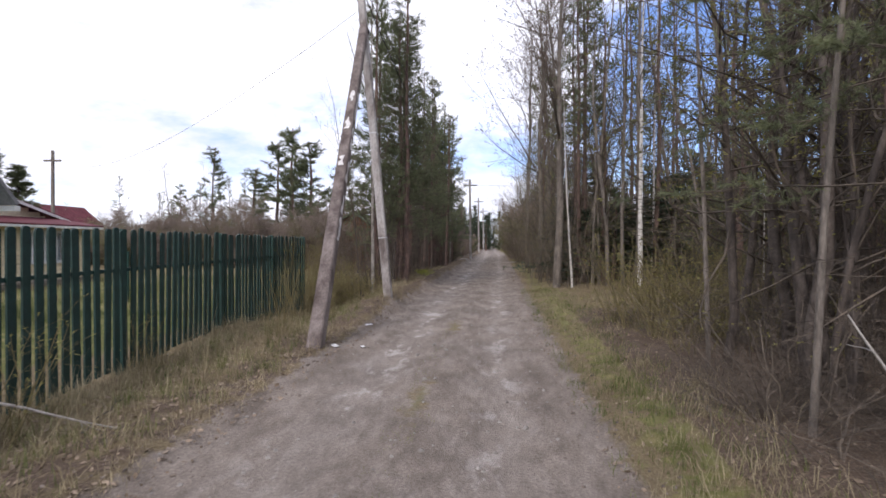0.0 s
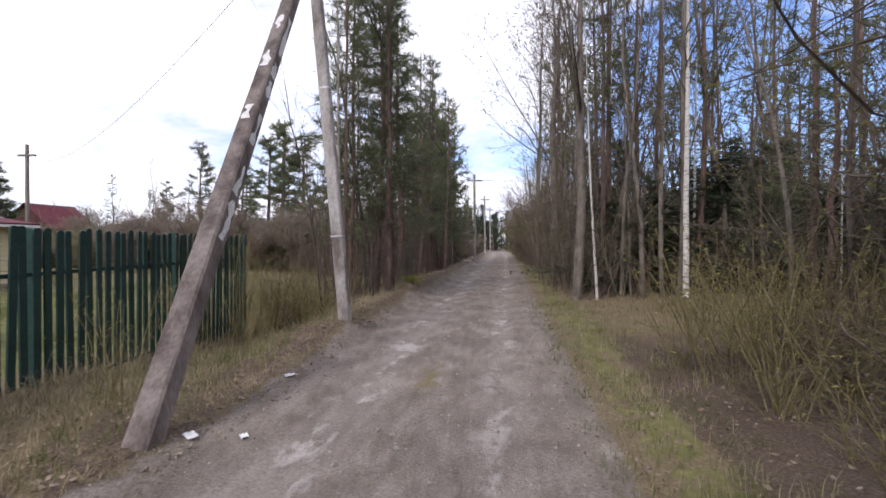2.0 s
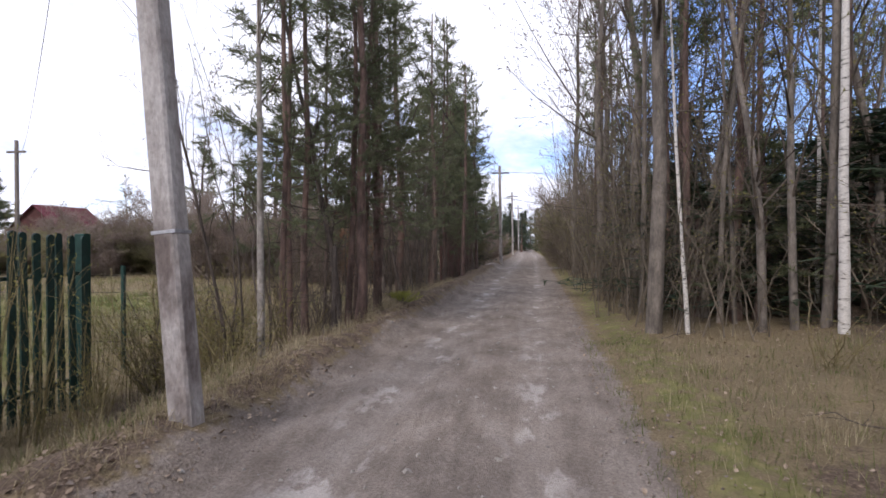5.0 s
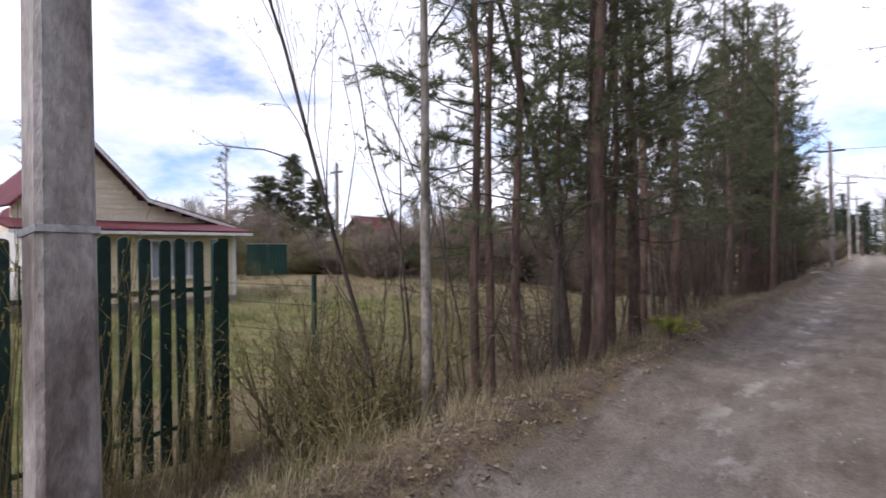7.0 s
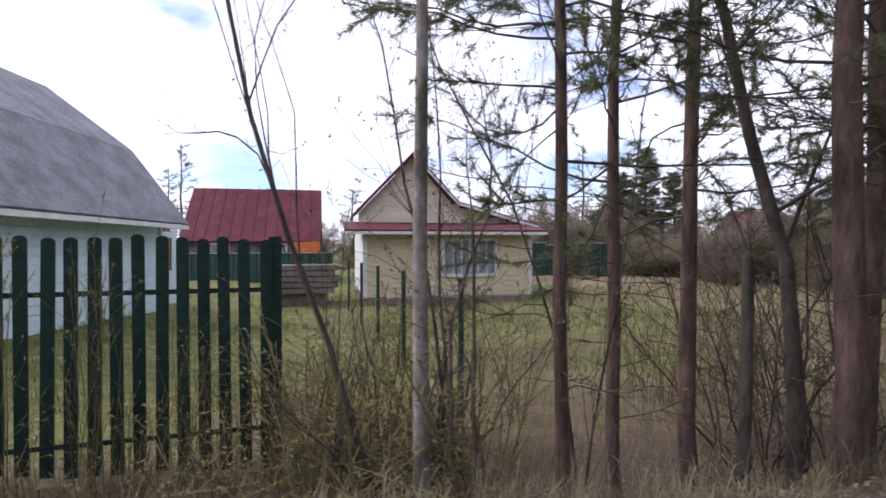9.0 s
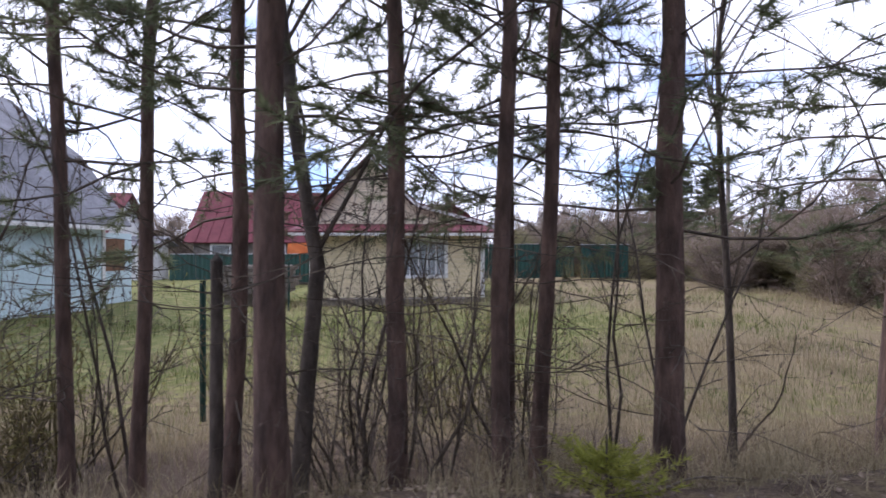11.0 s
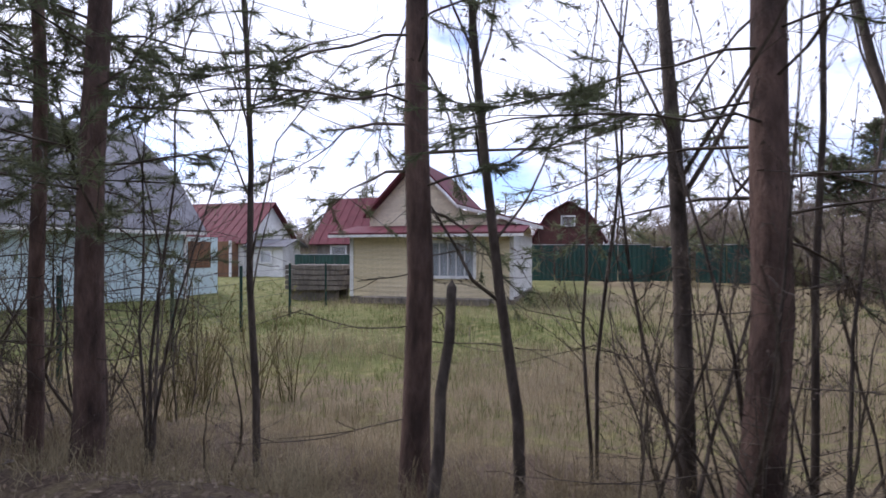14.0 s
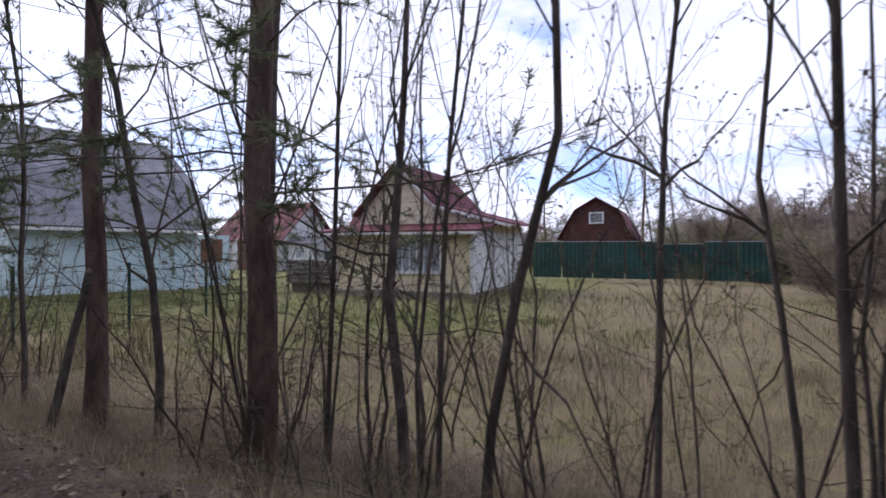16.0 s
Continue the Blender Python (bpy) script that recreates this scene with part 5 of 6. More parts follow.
def blue_house():
    xw, xe, yn, ys = -13.75, -8.45, 9.15, 3.3
    pivot = Matrix.Translation((xw, yn, 0))
    root = thing("blue_house", "pale blue boarded house with steep grey roof", "house", at=pivot @ pose(0, 0, 0, 0, 0, -11) @ pivot.inverted())
    core = Geo()
    core.box((xw + 0.03, ys, -0.5), (xe, yn - 0.04, 2.3))
    part("wall", core, PALE_BLUE, root)
    plank_wall(root, (xe, yn - 0.03), (xw, yn - 0.03), -0.3, 2.15, PALE_BLUE, 0.16, 0.03, "siding_board")
    plank_wall(root, (xw + 0.03, yn), (xw + 0.03, ys), -0.3, 2.15, PALE_BLUE, 0.16, 0.03, "siding_board")
    g = Geo()
    g.box((xw - 0.03, yn - 0.08, -0.3), (xw + 0.07, yn + 0.03, 2.15))
    part("corner_trim", g, WHITE, root)
    g = Geo()
    g.box((xw, ys, -0.6), (xe, yn + 0.01, -0.28))
    part("plinth", g, GREY_WOOD, root)
    yr = 6.2
    rf = None
    for q in ([(xe + 0.4, yn + 0.45, 1.98), (xe + 0.4, yn - 0.9, 3.75), (xw - 0.35, yn - 0.9, 3.75), (xw - 0.35, yn + 0.45, 1.98)],
              [(xe + 0.4, yn - 0.9, 3.75), (xe + 0.4, yr, 5.3), (xw - 0.35, yr, 5.3), (xw - 0.35, yn - 0.9, 3.75)],
              [(xw - 0.35, ys - 0.45, 1.98), (xw - 0.35, yr, 5.3), (xe + 0.4, yr, 5.3), (xe + 0.4, ys - 0.45, 1.98)]):
        g = Geo()
        g.slab(q, 0.06)
        slope = part("roof_slope", g, GREY_ROOF, root, "grey slate-like roof")
        rf = rf or slope
    for i in range(1, 15):
        u = i / 15
        y, z = (yn + 0.45 + (-1.35) * u * 2, 1.98 + 1.77 * u * 2) if u < 0.5 else (yn - 0.9 + (yr - yn + 0.9) * (u - 0.5) * 2, 3.75 + 1.55 * (u - 0.5) * 2)
        g = Geo()
        g.box((xw - 0.36, y - 0.012, z + 0.0), (xe + 0.41, y + 0.03, z + 0.022))
        part("slate_course", g, GREY_ROOF, rf)
    for x in (xw + 0.02, xe - 0.05):
        g = Geo()
        g.prism([(ys, 2.1), (yn, 2.1), (yn - 0.95, 3.6), (yr, 5.15)], x, x + 0.03)
        part("gable", g, WHITE, root)
    g = Geo()
    g.box((xw - 0.36, yn + 0.40, 1.88), (xe + 0.41, yn + 0.50, 1.97))
    part("gutter", g, WHITE, root, "white eaves gutter")
    # boarded porch at the far end with a brown window
    pr = Geo()
    pr.box((xw - 1.5, yn - 2.6, -0.4), (xw - 0.04, yn - 0.35, 1.85))
    po = part("porch", pr, PALE_BLUE, root, "small side porch")
    g = Geo()
    g.box((xw - 1.2, yn - 0.36, 0.85), (xw - 0.35, yn - 0.33, 1.7))
    part("shutter", g, BROWN_WOOD, po, "brown wooden shutter")


blue_house()


def far_house(name, label, cx, cy, wx, wy, wall_h, ridge_h, wall_mat, roof_mat, ridge_along="y", base=-0.3, windows=()):
    """A simple gabled house with eaves, gable trim and windows towards the lane (+x)."""
    root = thing(name, label, "house")
    g = Geo()
    g.box((cx - wx / 2, cy - wy / 2, base), (cx + wx / 2, cy + wy / 2, wall_h))
    part("wall", g, wall_mat, root)
    o = 0.35
    if ridge_along == "y":
        lo, hi = cy - wy / 2 - o, cy + wy / 2 + o
        drop = (ridge_h - wall_h) / (wx / 2) * o
        for s in (-1, 1):
            e = cx + s * (wx / 2 + o)
            q = [(e, lo, wall_h - drop), (e, hi, wall_h - drop), (cx, hi, ridge_h), (cx, lo, ridge_h)]
            g = Geo()
            g.slab(q if s > 0 else q[::-1], 0.06)
            rs = part("roof_slope", g, roof_mat, root)
            for i in range(1, 12):
                y = lo + (hi - lo) * i / 12
                g = Geo()
                q = [(e, y - 0.02, wall_h - drop + 0.03), (e, y + 0.02, wall_h - drop + 0.03), (cx, y + 0.02, ridge_h + 0.03), (cx, y - 0.02, ridge_h + 0.03)]
                g.slab(q if s > 0 else q[::-1], 0.03)
                part("seam", g, roof_mat, rs)
        for y in (cy - wy / 2 + 0.02, cy + wy / 2 - 0.06):
            g = Geo()
            g.add([(cx - wx / 2, y, wall_h), (cx + wx / 2, y, wall_h), (cx, y, ridge_h - 0.08), (cx - wx / 2, y + 0.04, wall_h), (cx + wx / 2, y + 0.04, wall_h), (cx, y + 0.04, ridge_h - 0.08)], [(0, 1, 4, 3), (1, 2, 5, 4), (2, 0, 3, 5)])
            g.f += [[g.n - 6, g.n - 4, g.n - 5], [g.n - 3, g.n - 2, g.n - 1]]
            part("gable", g, wall_mat, root)
    else:
        lo, hi = cx - wx / 2 - o, cx + wx / 2 + o
        drop = (ridge_h - wall_h) / (wy / 2) * o
        for s in (-1, 1):
            e = cy + s * (wy / 2 + o)
            q = [(lo, e, wall_h - drop), (lo, cy, ridge_h), (hi, cy, ridge_h), (hi, e, wall_h - drop)]
            g = Geo()
            g.slab(q if s > 0 else q[::-1], 0.06)
            part("roof_slope", g, roof_mat, root)
        g = Geo()
        g.prism([(cy - wy / 2, wall_h), (cy + wy / 2, wall_h), (cy, ridge_h - 0.08)], cx + wx / 2 - 0.06, cx + wx / 2 - 0.02)
        part("gable", g, wall_mat, root)
    for y0, y1, z0, z1 in windows:
        window(root, (cx + wx / 2 + 0.03, cy - wy / 2), (cx + wx / 2 + 0.03, cy + wy / 2), y0 - cy + wy / 2, y1 - cy + wy / 2, z0, z1)
    return root


far_house("red_roofed_house", "low whitish house with broad maroon metal roof", -29, 9.5, 5.0, 5.6, 2.1, 4.5, GREY_WOOD, MAROON, windows=[(7.6, 8.4, 0.7, 1.6), (10.2, 11.0, 0.7, 1.6)])
far_house("porch_house", "white house with maroon roof and brown boarded porch", -27.5, 0.5, 5.0, 5.2, 2.1, 4.25, WHITE, MAROON, windows=[(-1.6, -0.9, 0.8, 1.6)])
far_house("white_outbuilding", "low white outbuilding beside the porch house", -26.2, 4.3, 1.8, 2.0, 1.75, 2.05, WHITE, GREY_ROOF, windows=[(4.0, 4.6, 0.8, 1.4)])
g = Geo()
g.box((-24.95, 0.2, -0.3), (-24.4, 2.8, 1.9))
pw = thing("wooden_porch", "brown boarded porch with pale posts", "porch")
part("wall", g, BROWN_WOOD, pw)
for y in (0.25, 1.5, 2.75):
    g = Geo()
    g.box((-24.4, y - 0.05, -0.3), (-24.3, y + 0.05, 1.95))
    part("post", g, WHITE, pw)


def gambrel_cabin(cx, cy, wx, half, eave, knee, ridge):
    """A cabin under a broken-pitched roof whose gable looks to the lane."""
    root = thing("dark_red_cabin", "dark red cabin with gambrel roof and a small gable window", "house")
    g = Geo()
    g.box((cx - wx / 2, cy - half, -0.3), (cx + wx / 2, cy + half, eave))
    part("wall", g, RED_WALL, root)
    in_y, out = half * 0.62, half + 0.3
    g = Geo()
    g.prism([(cy - half, eave), (cy + half, eave), (cy + in_y, knee - 0.08), (cy, ridge - 0.08), (cy - in_y, knee - 0.08)], cx + wx / 2 - 0.06, cx + wx / 2 - 0.02)
    part("gable", g, RED_WALL, root)
    lo, hi = cx - wx / 2 - 0.3, cx + wx / 2 + 0.3
    for s in (-1, 1):
        for (ya, za), (yb, zb) in (((out, eave - 0.2), (in_y, knee)), ((in_y, knee), (0.0, ridge))):
            q = [(lo, cy + s * ya, za), (lo, cy + s * yb, zb), (hi, cy + s * yb, zb), (hi, cy + s * ya, za)]
            g = Geo()
            g.slab(q if s > 0 else q[::-1], 0.06)
            part("roof_slope", g, MAROON, root)
    window(root, (cx + wx / 2 + 0.03, cy - half), (cx + wx / 2 + 0.03, cy + half), half - 0.35, half + 0.35, 2.95, 3.5)


gambrel_cabin(-36.5, 19.9, 5.0, 2.1, 2.1, 3.75, 4.5)
far_house("distant_red_house", "distant house with a dark maroon roof", -51, 60, 6, 6.4, 3.0, 5.5, RED_WALL, MAROON, windows=[(58.0, 58.9, 1.4, 2.4)])
far_house("green_roofed_shed", "low shed with mossy green roof behind the pines", -7.5, 31.5, 3.5, 4.0, 1.9, 3.1, BROWN_WOOD, GREEN_ROOF)


# ---- green sheet-metal fence and shed behind the lawn ----
def sheet_fence(x, y0, y1, top, base, name, label):
    root = thing(name, label, "fence", "green sheet fence")
    n = max(1, int((y1 - y0) / 1.15))
    for i in range(n):
        a, b = y0 + (y1 - y0) * i / n, y0 + (y1 - y0) * (i + 1) / n - 0.01
        g = Geo()
        ys = np.arange(a, b, 0.05)
        xs = x + np.where(np.arange(len(ys)) % 4 < 2, 0.0, 0.03)
        k = len(ys)
        v = [(p, q, base) for p, q in zip(xs, ys)] + [(p, q, top) for p, q in zip(xs, ys)] + [(p - 0.012, q, base) for p, q in zip(xs, ys)] + [(p - 0.012, q, top) for p, q in zip(xs, ys)]
        f = []
        for j in range(k - 1):
            f += [(j, j + 1, k + j + 1, k + j), (2 * k + j + 1, 2 * k + j, 3 * k + j, 3 * k + j + 1), (k + j, k + j + 1, 3 * k + j + 1, 3 * k + j)]
        g.add(v, f)
        part("sheet_panel", g, SHEET_GREEN, root)
    g = Geo()
    g.box((x - 0.06, y0, top), (x + 0.04, y1, top + 0.03))
    part("cap_rail", g, STEEL, root)


sheet_fence(-25.3, 18.2, 23.8, 1.66, 0.0, "sheet_fence", "dark green corrugated sheet-metal fence behind the lawn")
sheet_fence(-25.3, 25.6, 28.1, 1.64, 0.0, "sheet_fence", "dark green corrugated sheet-metal fence behind the lawn")
sheet_fence(-26.2, 23.8, 25.6, 1.55, 0.0, "sheet_fence", "greyish green sheet-metal fence behind brush")
sheet_fence(-25.0, 6.2, 13.2, 1.2, -0.1, "sheet_fence", "low green sheet-metal fence between the gardens")


# ---- wire-mesh garden fence ----
def mesh_fence():
    root = thing("wire_fence", "dark green posts with thin wires across the garden", "fence")
    pts = [(-5.48, 14.39), (-7.76, 14.1), (-9.9, 13.92), (-12.1, 13.75), (-14.4, 13.55)]
    for x, y in pts:
        g = Geo()
        g.tube([(x, y, at_ground(x, y) - 0.1), (x, y, 1.08)], [0.032, 0.032], 8)
        part("post", g, POST_GREEN, root)
    for z in (0.1, 0.45, 0.8, 1.04):
        g = Geo()
        g.tube([(x, y, z - 0.1) for x, y in pts], [0.004] * len(pts), 4)
        part("wire", g, DARK_METAL, root)


mesh_fence()

# stacked boards, tarp and other clutter by the houses
stack = thing("board_stack", "stack of weathered grey boards beside the yellow house", "lumber")
for i in range(5):
    for j in range(2):
        g = Geo()
        g.box((-16.6 - 0.75 * j, 11.2, 0.1 + 0.17 * i), (-16.0 - 0.75 * j, 13.2 + 0.1 * ((i * 7) % 3), 0.24 + 0.17 * i))
        part("board", g, GREY_WOOD, stack)
for x in (-16.3, -17.05):
    g = Geo()
    g.box((x - 0.1, 11.3, -0.3), (x + 0.1, 13.0, 0.1))
    part("bearer", g, GREY_WOOD, stack)
tarp = Geo()
tarp.slab([(-25.4, 11.4, 1.7), (-25.4, 12.6, 1.75), (-25.2, 12.7, 0.0), (-25.2, 11.3, 0.0)][::-1], 0.03)
ob = new("orange_tarp", tarp.mesh("orange_tarp", ORANGE))
tagged(ob, "faded orange tarpaulin hung by the garden fence", "tarp")


# ---- faded red fence up the lane ----
def red_fence():
    root = thing("red_fence", "faded red plank fence beside the lane", "fence")
    g = Geo()
    g.prism([(-0.06, 0), (0.06, 0), (0.06, 1.45), (0, 1.52), (-0.06, 1.45)], -0.012, 0.012)
    me = g.mesh("plank", RED_FENCE)
    for y in np.arange(28.5, 34.5, 0.16):
        part("plank", me, None, root, at=pose(-3.1 + 0.02 * y - 0.6, y, at_ground(-3.0, y) + 0.02, rng.normal(0, 1), 0, rng.normal(0, 2)))
    for z in (0.45, 1.2):
        g = Geo()
        g.box((-3.12, 28.4, z - 0.03), (-3.07, 34.6, z + 0.03))
        part("rail", g, RED_FENCE, root)


red_fence()


# ---- snags, litter and stones ----
def snag(x, y, top, rad, lean=(0, 0), label="broken dead snag with dark weathered bark"):
    g = Geo()
    r = np.random.default_rng(int(abs(x * 100 + y)))
    z = np.linspace(-0.15, top - at_ground(x, y), 6)
    pts = np.column_stack([lean[0] * z + r.normal(0, 0.006, 6), lean[1] * z + r.normal(0, 0.006, 6), z])
    g.tube(pts, rad * np.linspace(1.15, 0.9, 6), 9)
    v = pts[-1] + np.array([[0, 0, 0.05]])
    g.add(np.concatenate([v, pts[-1] + rad * 0.9 * np.column_stack([np.cos(np.arange(9) * 0.698), np.sin(np.arange(9) * 0.698), r.uniform(0, 0.06, 9)])]), [(0, 1 + i, 1 + (i + 1) % 9) for i in range(9)])
    ob = new("dead_snag", g.mesh("dead_snag", ALDER_BARK, True))
    ob.location = (x, y, at_ground(x, y))
    tagged(ob, label, "snag", "snags in the row")


snag(-2.76, 20.25, 1.19, 0.032, (-0.23, 0.03))
snag(-2.75, 15.40, 1.34, 0.035, (0.03, 0.01))


def scrap(x, y, size, label):
    g = Geo()
    r = np.random.default_rng(int(x * 1000) % 97 + 3)
    n = 5
    u, w = np.meshgrid(np.linspace(-1, 1, n), np.linspace(-1, 1, n), indexing="ij")
    v = np.stack([u * size * (1 + 0.2 * r.normal(0, 1, u.shape)), w * size * 0.55, 0.012 + 0.3 * size * r.random(u.shape)], -1).reshape(-1, 3)
    f = [(i * n + j, (i + 1) * n + j, (i + 1) * n + j + 1, i * n + j + 1) for i in range(n - 1) for j in range(n - 1)]
    g.add(v, f)
    g.add(v - np.array([0, 0, 0.004]), [q[::-1] for q in f])
    ob = new("paper_scrap", g.mesh("paper_scrap", PAPER))
    ob.matrix_basis = pose(x, y, at_ground(x, y), 0, 0, r.uniform(0, 180))
    tagged(ob, label, "litter", "litter on the verge")


scrap(-1.63, 6.83, 0.05, "crumpled white paper scrap on the road edge")
scrap(-1.98, 6.75, 0.07, "torn white packaging on the verge")
scrap(-1.90, 8.35, 0.06, "crumpled white litter on the road edge")


scrap(-2.74, 13.27, 0.05, "pale crumpled plastic scrap on the bank")


def scatter_stuff(name, label, mat, verts_tris, kind="stuff", category="grass"):
    t = np.asarray(verts_tris)
    me = bpy.data.meshes.new(name)
    k = len(t)
    me.vertices.add(k * 3)
    me.vertices.foreach_set("co", t.reshape(-1))
    me.loops.add(k * 3)
    me.loops.foreach_set("vertex_index", np.arange(k * 3))
    me.polygons.add(k)
    me.polygons.foreach_set("loop_start", np.arange(k) * 3)
    me.update(calc_edges=True)
    me.materials.append(mat)
    return tagged(new(name, me), label, category, kind=kind)


def blades(x, y, length, width, lean, r):
    """Bent blades: two triangles each, standing on the ground."""
    k = len(x)
    z = ground_z(x, y)
    p = np.column_stack([x, y, z - 0.01])
    a = r.uniform(0, 2 * np.pi, k)
    d = np.column_stack([np.cos(a), np.sin(a), np.zeros(k)])
    s = np.column_stack([-np.sin(a), np.cos(a), np.zeros(k)]) * (width / 2)[:, None]
    up = np.array([0, 0, 1.0])
    tilt = lean * r.uniform(0.2, 1.3, k)
    m = p + (up * np.cos(tilt * 0.6)[:, None] + d * np.sin(tilt * 0.6)[:, None]) * (length * 0.55)[:, None]
    e = m + (up * np.cos(tilt * 1.5)[:, None] + d * np.sin(tilt * 1.5)[:, None]) * (length * 0.5)[:, None]
    return np.concatenate([np.stack([p - s, p + s, m + s * 0.7], 1), np.stack([p - s, m + s * 0.7, m - s * 0.7], 1), np.stack([m - s * 0.7, m + s * 0.7, e], 1)])


def clumped(r, n, x0, x1, y0, y1, per, spread):
    cx, cy = r.uniform(x0, x1, n), r.uniform(y0, y1, n)
    return np.repeat(cx, per) + r.normal(0, spread, n * per), np.repeat(cy, per) + r.normal(0, spread, n * per)


def off_road(x, y, gap):
    return np.abs(x - road_mid(y)) > 1.33 + gap


r = np.random.default_rng(99)
sets = []
# dry grass: left verge, under the row, the lawn's edge
for n, box, per, sp, ln, le in [(430, (-3.9, -2.0, 0.6, 12.5), 24, 0.055, 0.20, 2.1), (900, (-5.2, -2.2, 11.5, 25.5), 14, 0.07, 0.24, 0.9),
                                (1500, (-9, -4.2, 12.5, 27), 12, 0.10, 0.25, 0.8), (1600, (-18, -8, 13, 30), 8, 0.14, 0.27, 0.8), (120, (0.9, 1.7, 0.6, 9), 14, 0.07, 0.18, 1.5), (24, (1.4, 2.05, 2.4, 6.0), 18, 0.07, 0.26, 1.6), (60, (2.2, 4.6, 6.5, 9.5), 14, 0.08, 0.24, 1.5), (40, (-3.5, -2.5, 1.5, 9), 9, 0.05, 0.5, 1.3),
                                (500, (1.3, 6, 8, 15.5), 9, 0.08, 0.18, 1.0), (420, (-3.2, -1.95, 10, 25.5), 18, 0.05, 0.16, 1.5), (160, (-3.9, -2.7, 17, 25.5), 40, 0.06, 0.42, 1.5)]:
    x, y = clumped(r, n, box[0], box[1], box[2], box[3], per, sp)
    patch = np.sin(0.9 * x + 0.5 * y + 1) * np.sin(0.7 * y - 0.3 * x) + 0.4 * np.sin(2.3 * x) * np.sin(2.1 * y)
    ok = off_road(x, y, 0.08) & ((x > -4) | (patch + r.normal(0, 0.25, len(x)) > -0.15))
    x, y = x[ok], y[ok]
    k = len(x)
    sets.append(blades(x, y, ln * r.uniform(0.5, 1.5, k), r.uniform(0.003, 0.006, k) * (1 + 0.10 * np.maximum(-x - 4, 0)), le * np.ones(k), r))
fy = r.uniform(-1, 12.6, 300)
fx = F0.x + (F1.x - F0.x) * (fy - F0.y) / (F1.y - F0.y) + r.normal(0.08, 0.16, 300)
x, y = np.repeat(fx, 24) + r.normal(0, 0.06, 7200), np.repeat(fy, 24) + r.normal(0, 0.06, 7200)
sets.append(blades(x, y, 0.2 * r.uniform(0.5, 1.5, 7200), r.uniform(0.003, 0.006, 7200), 1.1 * np.ones(7200), r))
scatter_stuff("dry_grass", "dry straw-coloured grass on verges and lawn", DRY, np.concatenate(sets))
sets = []
for n, box, per, sp, ln in [(420, (-3.6, -2.2, 1, 12), 12, 0.05, 0.13), (480, (0.75, 1.9, 1, 16), 14, 0.07, 0.08), (42, (1.1, 1.6, 2.2, 6.5), 20, 0.05, 0.13), (2400, (-12, -4.4, 3.5, 25), 13, 0.15, 0.15),
                            (1100, (-20, -10, 8, 28), 10, 0.2, 0.17), (90, (-0.8, -0.5, 2.0, 10.5), 10, 0.06, 0.03), (350, (1.6, 5, 8, 15), 10, 0.08, 0.11)]:
    x, y = clumped(r, n, box[0], box[1], box[2], box[3], per, sp)
    k = len(x)
    patch = np.sin(0.9 * x + 0.5 * y + 1) * np.sin(0.7 * y - 0.3 * x) + 0.4 * np.sin(2.3 * x) * np.sin(2.1 * y)
    ok = (off_road(x, y, -0.03) | (np.abs(x - road_mid(y)) < 0.2)) & ((x > -4) | (patch + r.normal(0, 0.25, len(x)) < 0.25))
    x, y = x[ok], y[ok]
    k = len(x)
    sets.append(blades(x, y, ln * r.uniform(0.5, 1.5, k), r.uniform(0.003, 0.006, k) * (1 + 0.12 * np.maximum(-x - 4, 0)), 0.7 * np.ones(k), r))
scatter_stuff("green_grass", "fresh green grass on verges and lawn", GREEN, np.concatenate(sets))

# fallen leaves
k = 19000
x = np.concatenate([r.uniform(-3.6, -1.75, k // 2), r.uniform(0.7, 5.5, k // 2)])
y = r.uniform(0.8, 25, k)
ok = off_road(x, y, -0.12)
x, y = x[ok], y[ok]
k = len(x)
p = np.column_stack([x, y, ground_z(x, y) + r.uniform(0.004, 0.03, k)])
a = r.normal(0, 1, (k, 3)) * np.array([1, 1, 0.35])
a /= np.linalg.norm(a, axis=1)[:, None]
b2 = np.cross(a, r.normal(0, 0.4, (k, 3)) + np.array([0, 0, 1.0]))
b2 /= np.linalg.norm(b2, axis=1)[:, None]
s = r.uniform(0.009, 0.024, (k, 1)) * np.where(r.random((k, 1)) < 0.12, 1.5, 1.0)
scatter_stuff("fallen_leaves", "fallen brown leaves on the verges", LEAF_LITTER,
              np.concatenate([np.stack([p - a * s, p + b2 * s * 0.6, p + a * s], 1), np.stack([p - a * s, p + a * s, p - b2 * s * 0.6], 1)]), category="leaves")

# clods and crumbs of earth along the road edges and the bank
g = Geo()
for _ in range(2600):
    y = r.uniform(1.2, 25)
    side = -1 if r.random() < 0.65 else 1
    x = road_mid(y) + side * (1.33 + r.normal(0.05 if side > 0 else 0.2, 0.2))
    s = abs(r.normal(0, 0.008)) + 0.005
    o = np.array([x, y, at_ground(x, y)])
    v = o + np.array([(1, 0, 0), (0.2, 0.9, 0), (-0.9, 0.3, 0), (-0.3, -0.9, 0), (0.5, 0.3, 0.6), (-0.4, 0.2, 0.7), (0.1, -0.5, 0.65)]) * s * r.uniform(0.6, 1.4, (7, 3))
    g.add(v, [(0, 1, 4), (1, 2, 5), (1, 5, 4), (2, 3, 5), (3, 6, 5), (3, 0, 6), (0, 4, 6), (4, 5, 6)])
tagged(new("earth_clods", g.mesh("earth_clods", CLOD)), "brown clods and crumbs of earth along the lane", "clods", kind="stuff")

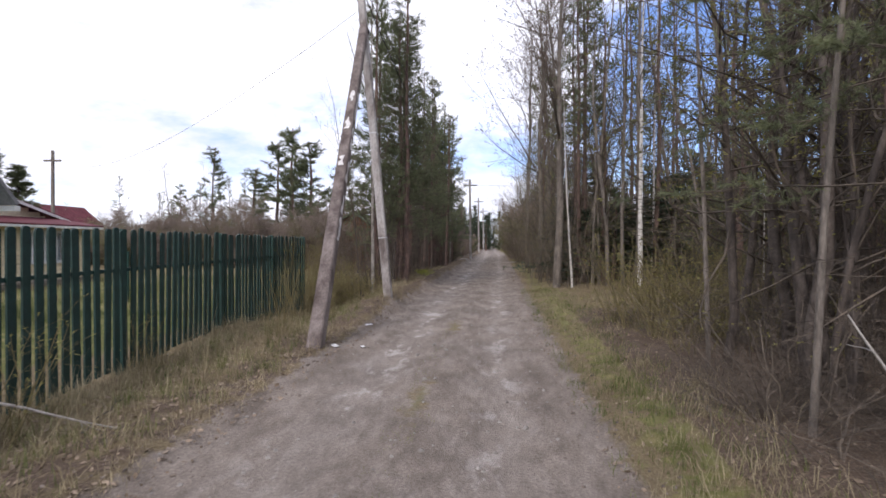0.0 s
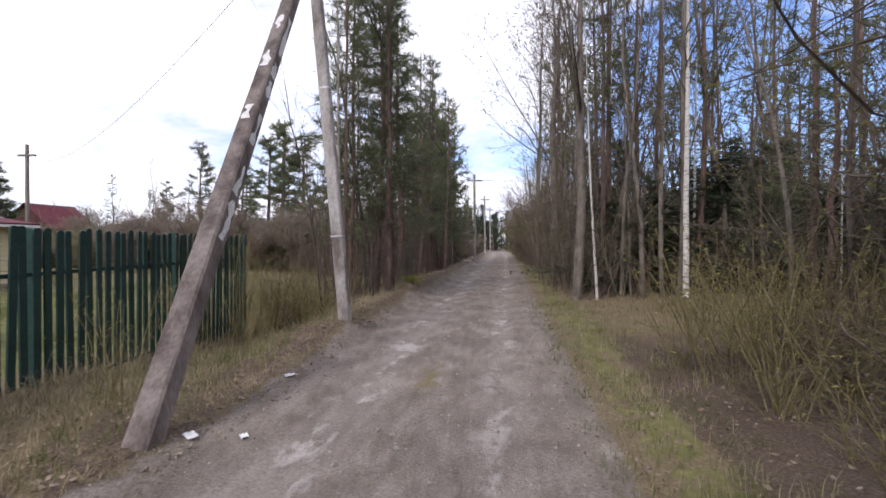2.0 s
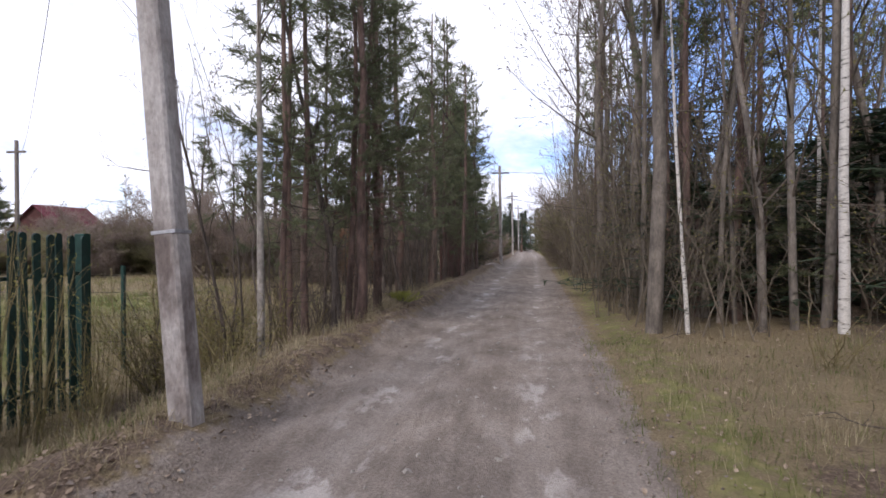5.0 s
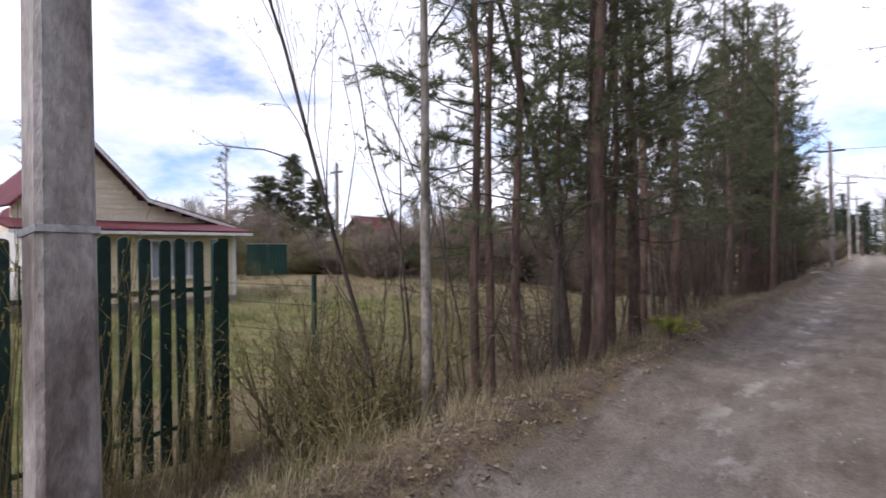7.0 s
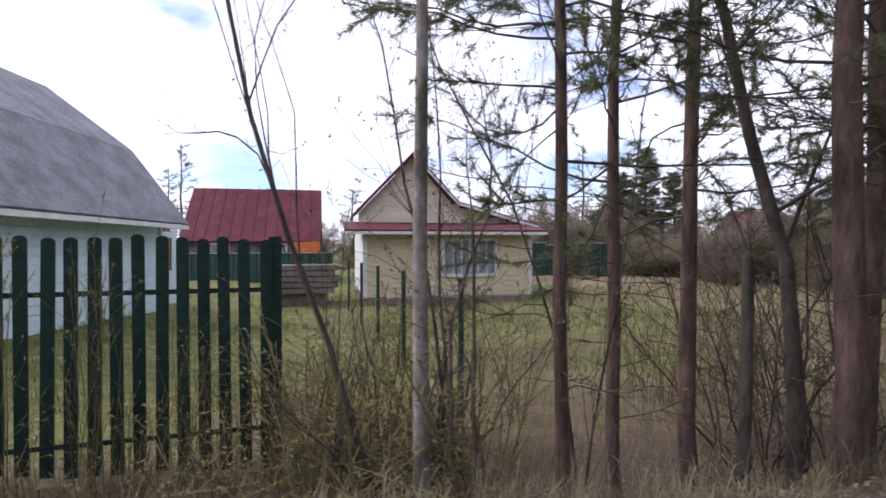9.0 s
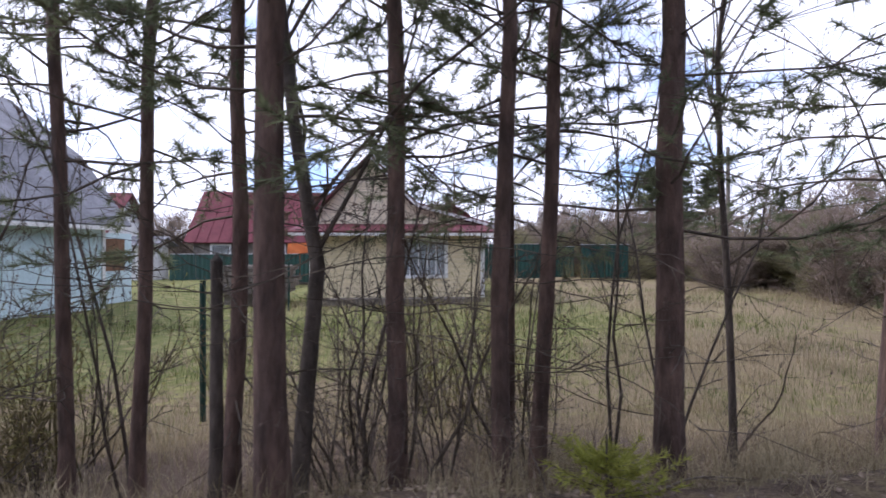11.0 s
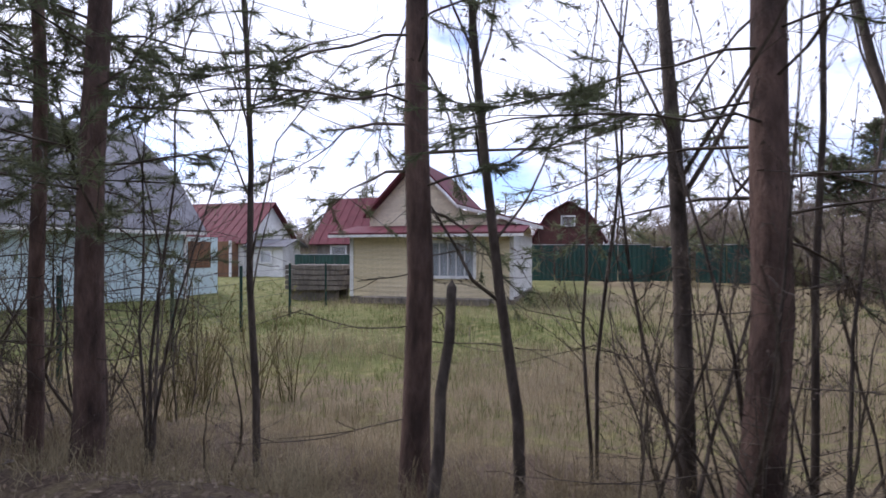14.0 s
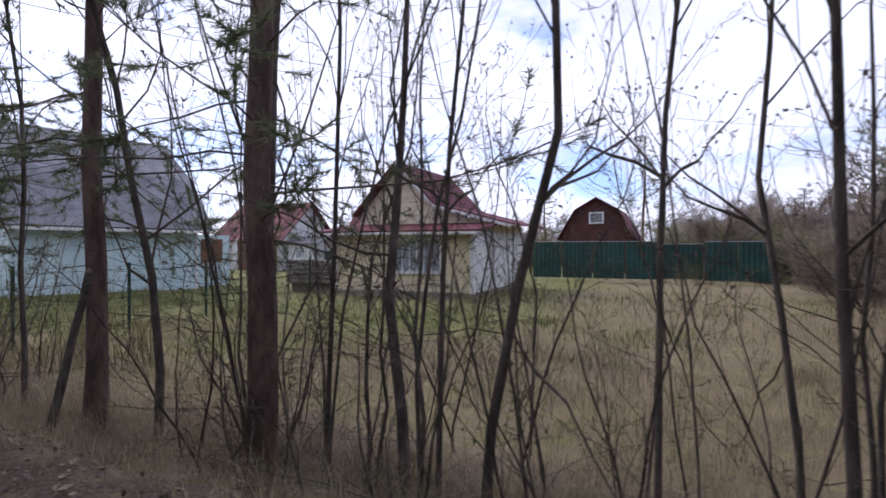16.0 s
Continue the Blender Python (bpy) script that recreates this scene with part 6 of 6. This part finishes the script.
# loose stones on the lane
g = Geo()
for _ in range(900):
    y = r.uniform(1.5, 25)
    x = road_mid(y) + r.uniform(-1.5, 1.35)
    s = abs(r.normal(0, 0.009)) + 0.006
    o = np.array([x, y, at_ground(x, y)])
    v = o + np.array([(1, 0, 0), (0.2, 0.9, 0), (-0.9, 0.3, 0), (-0.3, -0.9, 0), (0.5, 0.3, 0.6), (-0.4, 0.2, 0.7), (0.1, -0.5, 0.65)]) * s * r.uniform(0.7, 1.3, (7, 3))
    g.add(v, [(0, 1, 4), (1, 2, 5), (1, 5, 4), (2, 3, 5), (3, 6, 5), (3, 0, 6), (0, 4, 6), (4, 5, 6)])
ob = new("loose_stones", g.mesh("loose_stones", STONE))
tagged(ob, "loose grey pebbles on the dirt lane", "stones", kind="stuff")


# a yellowish conifer seedling under the row
def seedling(x, y, high):
    r = np.random.default_rng(17)
    root = thing("pine_seedling", "small yellow-green conifer seedling under the pines", "shrub")
    g, n, tips = Geo(), Geo(), []
    g.tube([(0, 0, -0.05), (0, 0, high)], [0.012, 0.004], 5)
    for i in range(38):
        z = r.uniform(0.05, high)
        a = r.uniform(0, 6.28)
        ln = 0.42 * (1.15 - z / high)
        br = sway(r, (0, 0, z * 0.7), (math.cos(a), math.sin(a), 0.35), ln, 3, 0.1, 0.05)
        g.tube(br, [0.004, 0.003, 0.002, 0.002], 3)
        for u in (0.4, 0.6, 0.8, 1.0):
            q, d = at_line(br, u)
            tips.append((q, d))
    n.tris(tuft(r, tips, 20, 0.05, 0.007, 0.5))
    tagged(part("stem", g, TWIG_BARK, root), kind="stuff")
    tagged(part("foliage", n, SEEDLING, root, "yellow-green needles"), kind="stuff")
    root.location = (x, y, at_ground(x, y))


SEED_X, SEED_Y = -2.09, 17.33
seedling(SEED_X, SEED_Y, 0.34)


# dead sticks on the verges
def stick(a, c, rad, bark, label="pale dead stick lying on the verge"):
    r = np.random.default_rng(int(abs(a[0] * 131 + a[1] * 17)))
    a, c = np.array(a, float), np.array(c, float)
    n = 7
    pts = a + (c - a) * np.linspace(0, 1, n)[:, None] + r.normal(0, 0.012, (n, 3))
    g = Geo()
    g.tube(pts, np.linspace(rad, rad * 0.4, n), 6)
    for _ in range(3):
        q, d = at_line(pts, r.uniform(0.3, 0.9))
        g.tube(sway(r, q, d + r.normal(0, 0.5, 3), 0.22, 3, 0.15), [rad * 0.45, rad * 0.35, rad * 0.3, rad * 0.2], 4)
    ob = new("dead_stick", g.mesh("dead_stick", bark, True))
    tagged(ob, label, "stick", "dead sticks")


stick((-3.3, 3.05, 0.42), (-2.45, 3.55, 0.03), 0.012, STONE)
stick((2.55, 2.9, 0.05), (2.2, 3.5, 0.95), 0.014, STONE, "pale bent dead stem leaning in the thicket")
rs = np.random.default_rng(31)
for _ in range(26):
    left = rs.random() < 0.6
    y = rs.uniform(2.5, 24)
    x = rs.uniform(-3.3, -2.1) if left else rs.uniform(1.2, 3.6)
    a, ln = rs.uniform(0, 3.14), rs.uniform(0.25, 0.8)
    x2, y2 = x + 0.6 * ln * math.cos(a), y + ln * math.sin(a)
    stick((x, y, at_ground(x, y) + 0.012), (x2, y2, at_ground(x2, y2) + rs.uniform(0.015, 0.12)), rs.uniform(0.004, 0.009), GREY_BARK if rs.random() < 0.5 else TWIG_BARK, "thin dead stick lying on the verge")
